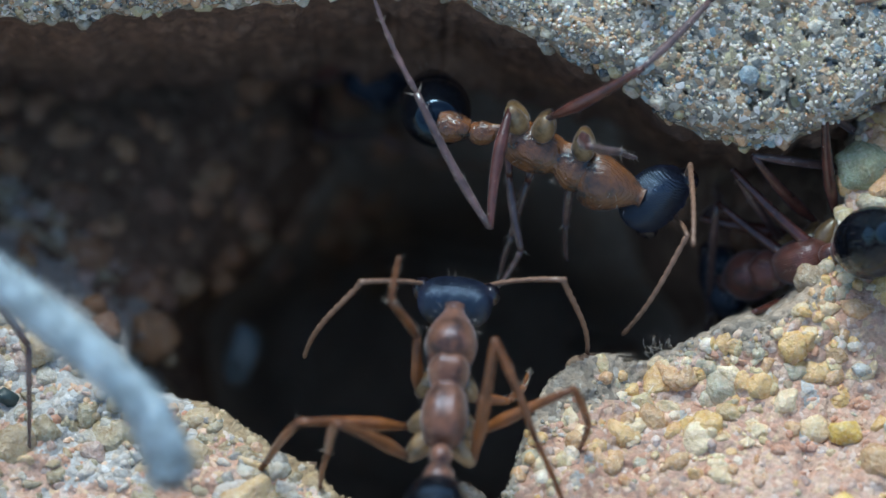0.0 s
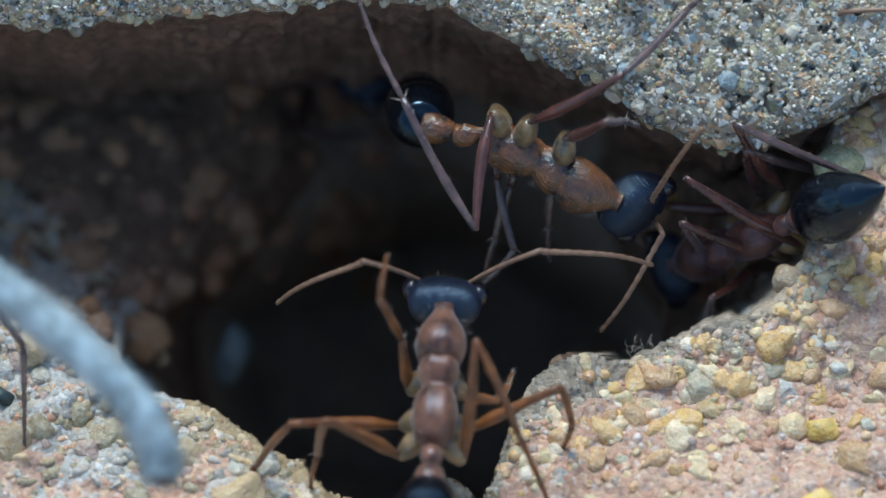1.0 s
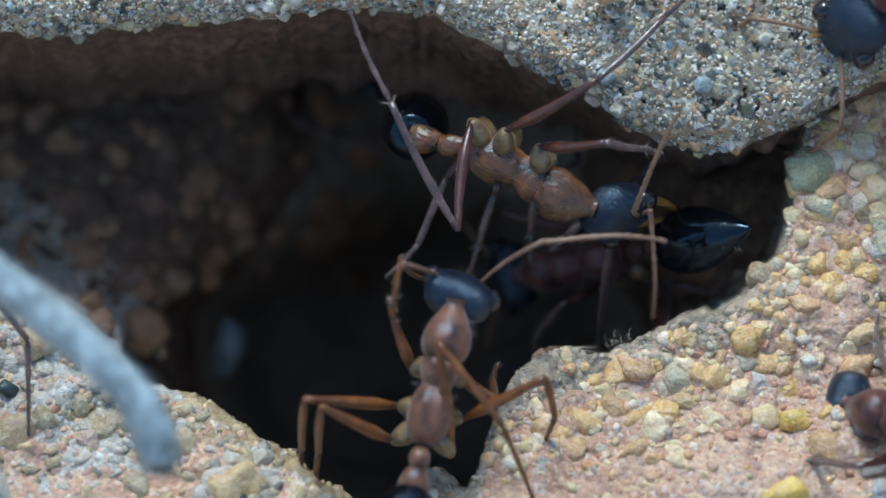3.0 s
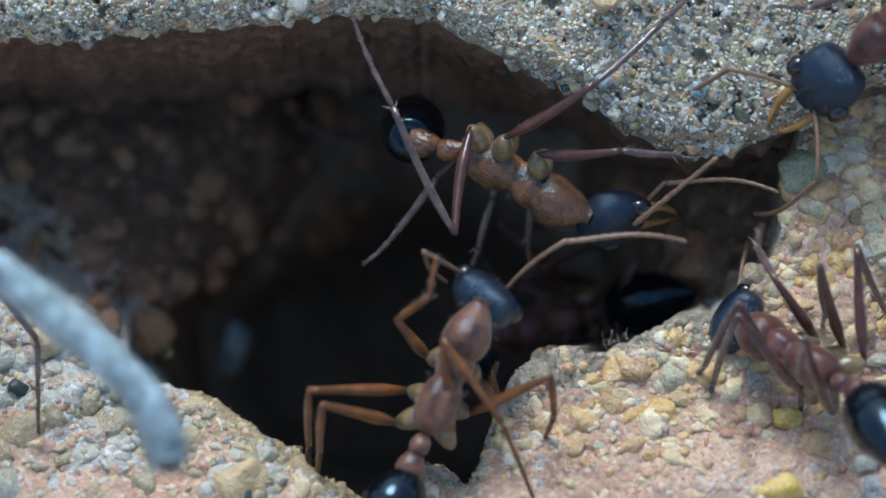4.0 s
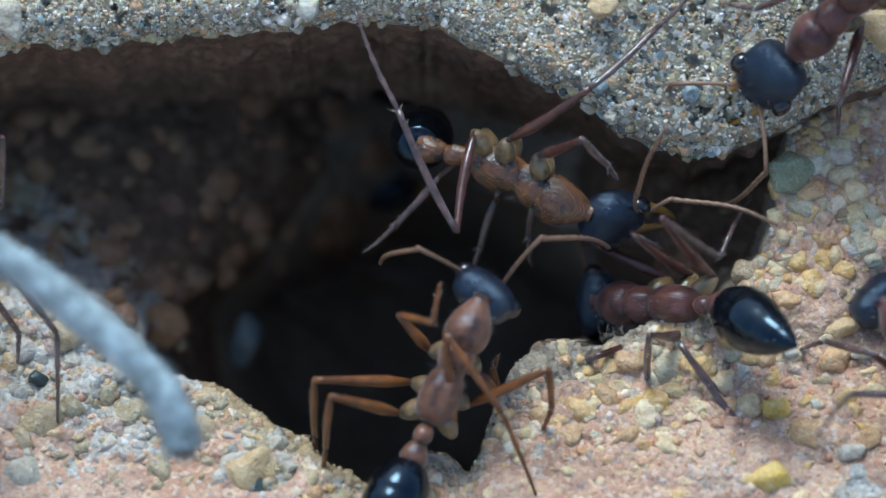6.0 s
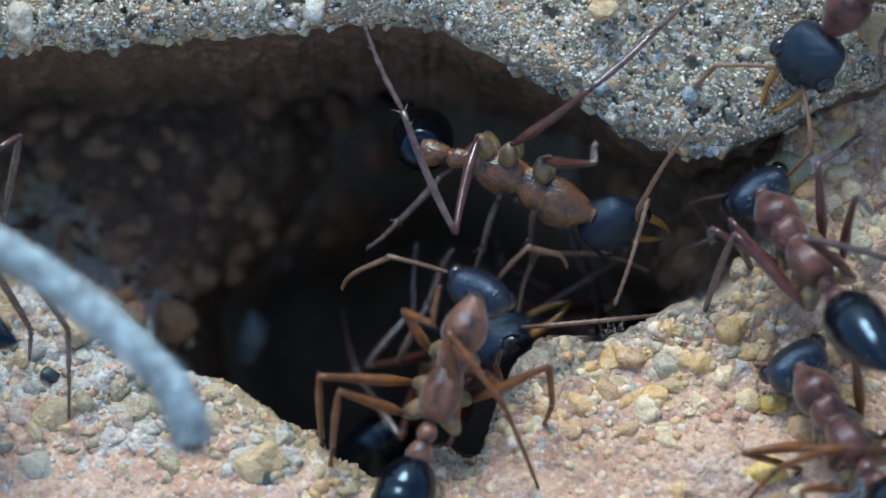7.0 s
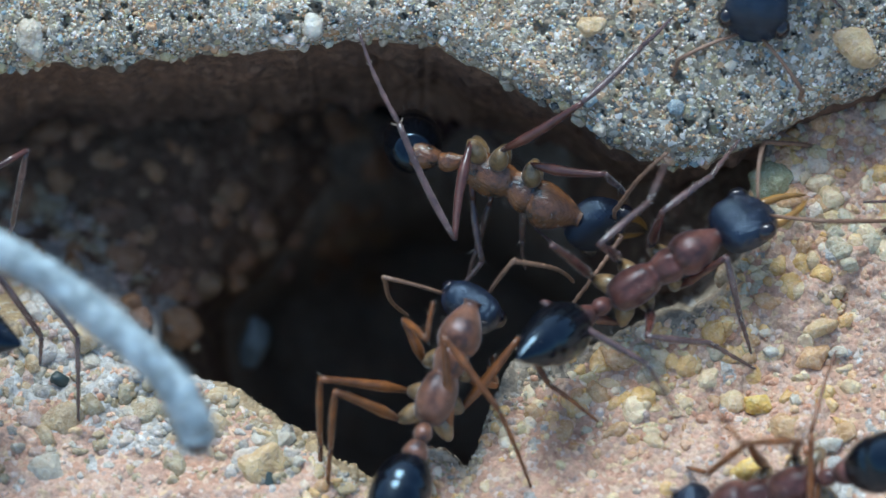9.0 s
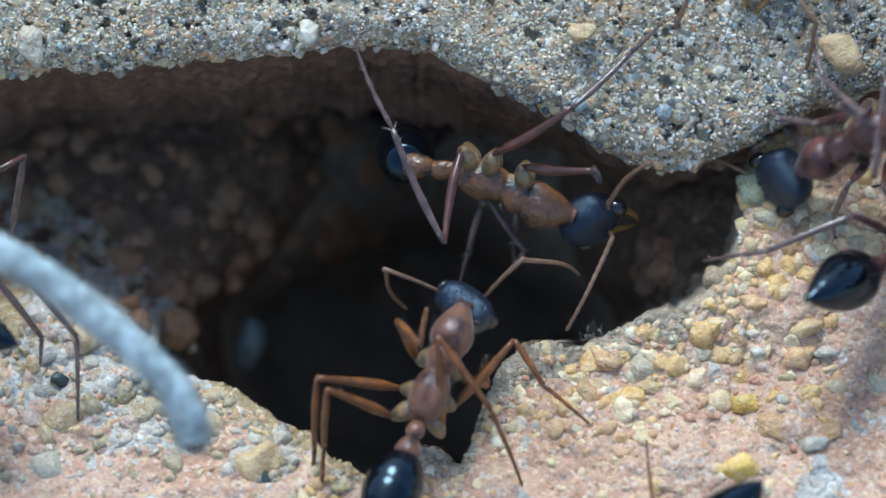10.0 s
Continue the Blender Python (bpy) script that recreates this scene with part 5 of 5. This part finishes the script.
    act(leaving_ant, [(0.0, -7.86, 8.47, -20.00, -1.48, 43.73, 0.00),
          (5.6, -7.43, 9.40, -20.00, -1.56, 35.62, 0.00),
          (6.1, -6.19, 0.06, -32.00, 28.62, 54.02, 0.00),
          (6.5, -5.27, -6.00, -14.00, 44.99, 59.21, 0.00),
          (6.8, -3.49, -7.71, -8.00, 54.14, 60.10, 0.00),
          (7.0, 0.12, -6.76, -8.00, 43.23, 58.25, 0.00),
          (7.5, 0.91, -4.47, -1.50, 26.51, 49.42, 0.00),
          (8.0, 4.50, -3.76, 1.00, 33.14, 38.90, 0.00),
          (8.5, 7.70, -2.50, 2.00, 41.71, 28.29, 0.00),
          (9.0, 11.03, -1.01, 2.50, 30.96, 0.00, 0.00),
          (9.4, 18.15, -0.38, 3.00, 25.01, 8.62, 0.00),
          (9.5, 19.97, 0.09, 3.00, 23.79, 11.19, 0.00),
          (9.7, 22.71, 0.46, 3.00, 24.52, 7.98, 0.00),
          (10.0, 26.77, 1.03, 3.00, 23.97, 0.00, 0.00)], head=[(0.0, -25, -40, 0), (7.5, -15, -45, -75), (8.0, -10, -30, -55), (8.5, -8, -20, -45), (10.0, 0, -12, -30)], phase=0.15,
        steps={"R3": [(9.4, 17.38, 2.8, 15.16, -2.98, 14.8, -6.59), (9.5, 18.33, 2.82, 16.11, -2.96, 15.66, -6.58), (9.7, 20.54, 2.82, 18.19, -2.99, 17.59, -6.62)],
          "L3": [(9.4, 15.98, -0.23, 12.96, 2.96, 11.06, -0.65), (9.5, 16.5, -0.21, 13.47, 2.98, 11.57, -0.63), (9.7, 18.49, -0.08, 15.6, 2.98, 13.55, -0.64)],
          "R1": [(8.8, 13.67, -0.67, 14.66, -3.39, 15.37, -5.25), (9, 14.37, -0.32, 15.08, -3.33, 15.7, -5.26), (9.15, 14.92, -0.28, 15.25, -3.31, 15.82, -5.24)]})
    act(passing_ant, [(0.0, 26.76, -15.55, 6.00, 120.58, -42.06, 0.00),
          (5.5, 28.55, -16.42, 6.00, 120.50, -33.53, 0.00),
          (6.3, 22.53, -10.92, 6.00, 128.16, -40.15, 0.00),
          (6.8, 20.42, -9.41, 6.00, 126.55, -33.19, 0.00),
          (7.0, 18.73, -8.52, 6.00, 122.79, -36.58, 0.00),
          (7.3, 22.11, -14.80, 6.00, 125.49, -41.15, 0.00),
          (8.0, 30.57, -20.65, 6.00, 140.81, -23.94, 0.00)], head=[(0.0, 0, -45, 0), (10.0, 0, -45, 0)], phase=0.25)
    act(roaming_ant, [(0.0, 35.15, -6.97, 5.00, 162.58, -41.24, 0.00),
          (7.0, 31.99, -6.11, 5.00, 162.44, -29.59, 0.00),
          (8.0, 27.00, -6.03, 5.00, 159.68, -25.85, 0.00),
          (8.2, 24.90, -6.34, 5.00, 153.31, -26.12, 0.00),
          (8.5, 18.17, -6.61, 5.50, 137.65, -14.59, 0.00),
          (8.6, 17.23, -8.02, 6.00, 146.42, -12.16, 0.00),
          (8.8, 15.04, -10.49, 6.00, 183.28, -27.34, 0.00),
          (9.0, 16.25, -12.25, 6.00, 195.92, -26.69, 0.00),
          (9.2, 17.65, -13.97, 6.50, 224.31, -36.20, 0.00),
          (9.4, 17.40, -16.80, 6.50, 238.79, -37.34, 0.00),
          (9.7, 14.19, -15.59, 6.50, 231.87, -38.59, 0.00),
          (10.0, 10.81, -18.04, 6.50, 229.14, -32.07, 0.00)], head=[(0.0, 0, -30, 0), (10.0, 0, -30, 0)], phase=0.35)
    act(returning_ant, [(0.0, 32.41, 13.67, 4.00, -140.80, -38.74, 0.00),
          (9.0, 30.53, 12.69, 4.00, -145.72, -28.17, 0.00),
          (9.5, 26.78, 10.18, 3.40, -148.25, -30.01, 0.00),
          (9.7, 24.09, 8.72, 3.20, -146.14, -30.36, 0.00),
          (10.0, 21.40, 5.60, 2.80, -151.52, -34.91, 0.00)], head=[(0.0, 0, -15, 0), (10.0, 0, -15, 0)], phase=0.12)
    act(waiting_ant, [(0.0, -30.50, -1.60, 5.00, 162.29, 0.00, 0.00),
          (6.0, -30.80, -1.70, 5.00, 161.45, 0.00, 0.00),
          (7.0, -30.40, -1.70, 5.00, 162.27, 0.00, 0.00),
          (10.0, -31.00, -1.40, 5.00, 162.04, 0.00, 0.00)], feet={"R2": ([(0.0, -18.62, -8.92, 1.50), (10.0, -18.62, -8.92, 1.50)], (-18.49, 0.87, 7.00), (0.09, 4.71, 2.50)),
          "R3": ([(0.0, -20.59, -5.71, 1.00), (10.0, -20.59, -5.71, 1.00)], (-19.60, -1.03, 6.00), (0.18, 1.49, 2.00))},
        steps={"R1": [(0, -20.55, 5.81, -21.49, 3.21, -22.43, 0.85), (4, -20.6, 6.18, -21.63, 3.35, -22.66, 0.78), (5, -20.07, 5.94, -21.17, 2.92, -22.17, 0.55), (7.5, -19.87, 5.96, -21.95, 1.35, -23.06, -1), (10, -19.85, 5.94, -22.04, 1.49, -23.21, -0.91)]}, phase=0.22)




# ---- gravel and sand, the largest grains first ----
def ground_spots(rng, n, size, sink=0.3, low=-14.5, near=90.0):
    """Places on the open sand; with a small near they crowd along the rim."""
    out = []
    while len(out) < n:
        u, v = rng.uniform(-24, 24), rng.uniform(low, 12)
        if v > curve_at(LIP, u) - 0.3:
            continue
        deep = v - curve_at(RIM, u)
        limit = curve_at(FALL, u) * (0.6 if u > -13 else 1.2)
        if deep > limit or (u > -10 and deep > -0.8 * float(curve_at(CRUST, u)) and rng.random() > 0.3):
            continue
        if float(ground_w(u, v + 0.5)) < float(ground_w(u, v)) - 1.3:
            continue
        if rng.random() > 0.12 + math.exp((deep + 0.8) / near):
            continue
        r = size(rng)
        out.append((u, v, float(ground_w(u, v)) - sink * r, r))
    return out


def stone_spots(rng, n, size, sink=0.45):
    out = []
    while len(out) < n:
        u = rng.uniform(-24, 25)
        lip = float(lip_at(u))
        v = lip + rng.uniform(0.0, 1) ** 1.1 * (14.5 - lip)
        if rng.random() < float(pits(u, v)):
            continue
        r = size(rng)
        out.append((u, v, float(stone_front(u, v)) - sink * r, r))
    return out


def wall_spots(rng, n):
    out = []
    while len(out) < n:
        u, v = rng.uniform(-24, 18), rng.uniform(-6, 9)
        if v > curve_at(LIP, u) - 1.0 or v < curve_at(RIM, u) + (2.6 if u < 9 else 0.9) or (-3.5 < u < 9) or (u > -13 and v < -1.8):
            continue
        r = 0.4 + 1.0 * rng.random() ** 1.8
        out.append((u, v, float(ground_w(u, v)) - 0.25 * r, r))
    return out


def build_grains():
    rng = random.Random(21)
    lip_row = []
    for k in range(110):
        u = rng.uniform(-24, 16)
        r = rng.uniform(0.15, 0.40)
        v = float(lip_at(u)) + rng.uniform(-0.1, 0.5)
        lip_row.append((u, v, float(stone_front(u, max(v, float(lip_at(u))))) + rng.uniform(-0.3, 0.1), r))
    large = [(u, v, float(ground_w(u, v)) - 0.2 * r, r) for u, v, r in [(8.64, -5.52, 0.78), (6.72, -8.03, 0.80), (9.44, -7.76, 0.59), (4.29, -8.94, 0.53), (12.43, -5.71, 0.99), (16.75, -5.20, 0.80), (17.55, -7.49, 0.53), (17.39, -9.26, 1.12), (10.99, -6.05, 0.96), (8.43, -6.91, 0.53), (13.50, -6.64, 0.67), (14.56, -5.31, 0.80), (18.83, -5.57, 0.94), (19.36, -7.44, 0.67), (7.36, -6.64, 0.59), (5.49, -8.51, 0.48), (12.16, -7.97, 0.61), (10.56, -9.31, 0.53), (-9.71, -10.78, 1.07), (-11.58, -9.04, 0.94), (-19.31, -8.78, 1.07), (-17.98, -7.97, 0.80), (-7.57, -10.38, 0.67), (-20.11, -11.18, 0.94), (-16.11, -9.58, 0.67), (-13.71, -10.91, 0.80)]]
    coarse = large + ground_spots(rng, 204, lambda r: 0.36 + 0.52 * r.random() ** 1.8, 0.22, -9.8, 2.6)
    scatter_pebbles("pebble", ground, M_WARM, [p for p in coarse if p[0] > -7], rng)
    scatter_pebbles("pebble", ground, M_DRAB, [p for p in coarse if p[0] <= -7], rng)
    scatter_pebbles("pebble", stone, M_COOL, lip_row + stone_spots(rng, 190, lambda r: 0.15 + 0.18 * r.random() ** 2, 0.5), rng)
    bank = []
    while len(bank) < 70:
        u, v, r = rng.uniform(13.5, 23), rng.uniform(-3, 8), rng.uniform(0.28, 0.8)
        if v < min(curve_at(LIP, u) - 0.6, curve_at(RIM, u) + 0.8):
            bank.append((u, v, float(ground_w(u, v)) - 0.2 * r, r))
    scatter_pebbles("pebble", ground, M_WARM, bank, rng)
    # pebbles on the chamber wall take a darker brown palette
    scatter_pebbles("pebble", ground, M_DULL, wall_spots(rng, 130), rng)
    gravel = ground_spots(rng, 1100, lambda r: 0.18 + 0.36 * r.random() ** 1.6, 0.2, -14.5, 3.2)
    scatter_sand("gravel", ground, M_GRAVEL, [p for p in gravel if p[0] > -7], rng, "cream, ochre and brown gravel grains")
    scatter_sand("gravel", ground, M_DRAB_I, [p for p in gravel if p[0] <= -7], rng, "olive, grey and white gravel grains")
    scatter_sand("sand", ground, M_WARM_I, ground_spots(rng, 1100, lambda r: 0.18 + 0.26 * r.random() ** 1.5, 0.4, -10.5)
                 + ground_spots(rng, 1000, lambda r: 0.08 + 0.12 * r.random() ** 2, 0.3), rng, "loose pink and buff sand grains")
    rim_grit = []
    while len(rim_grit) < 900:
        u = rng.uniform(-11, 16)
        v = float(curve_at(RIM, u)) - rng.uniform(0.35, 1.15) * (float(curve_at(CRUST, u)) + 0.4)
        r = 0.07 + 0.16 * rng.random() ** 2
        rim_grit.append((u, v, float(ground_w(u, v)) - 0.1 * r, r))
    scatter_sand("grit", ground, M_DRAB_I, rim_grit, rng, "grey and buff grit on the hole's rim")
    scatter_sand("sand", stone, M_COOL_I, stone_spots(rng, 12500, lambda r: 0.065 + 0.11 * r.random() ** 2.0, 0.38), rng, "grey and white cemented sand grains")


build_grains()
motions()
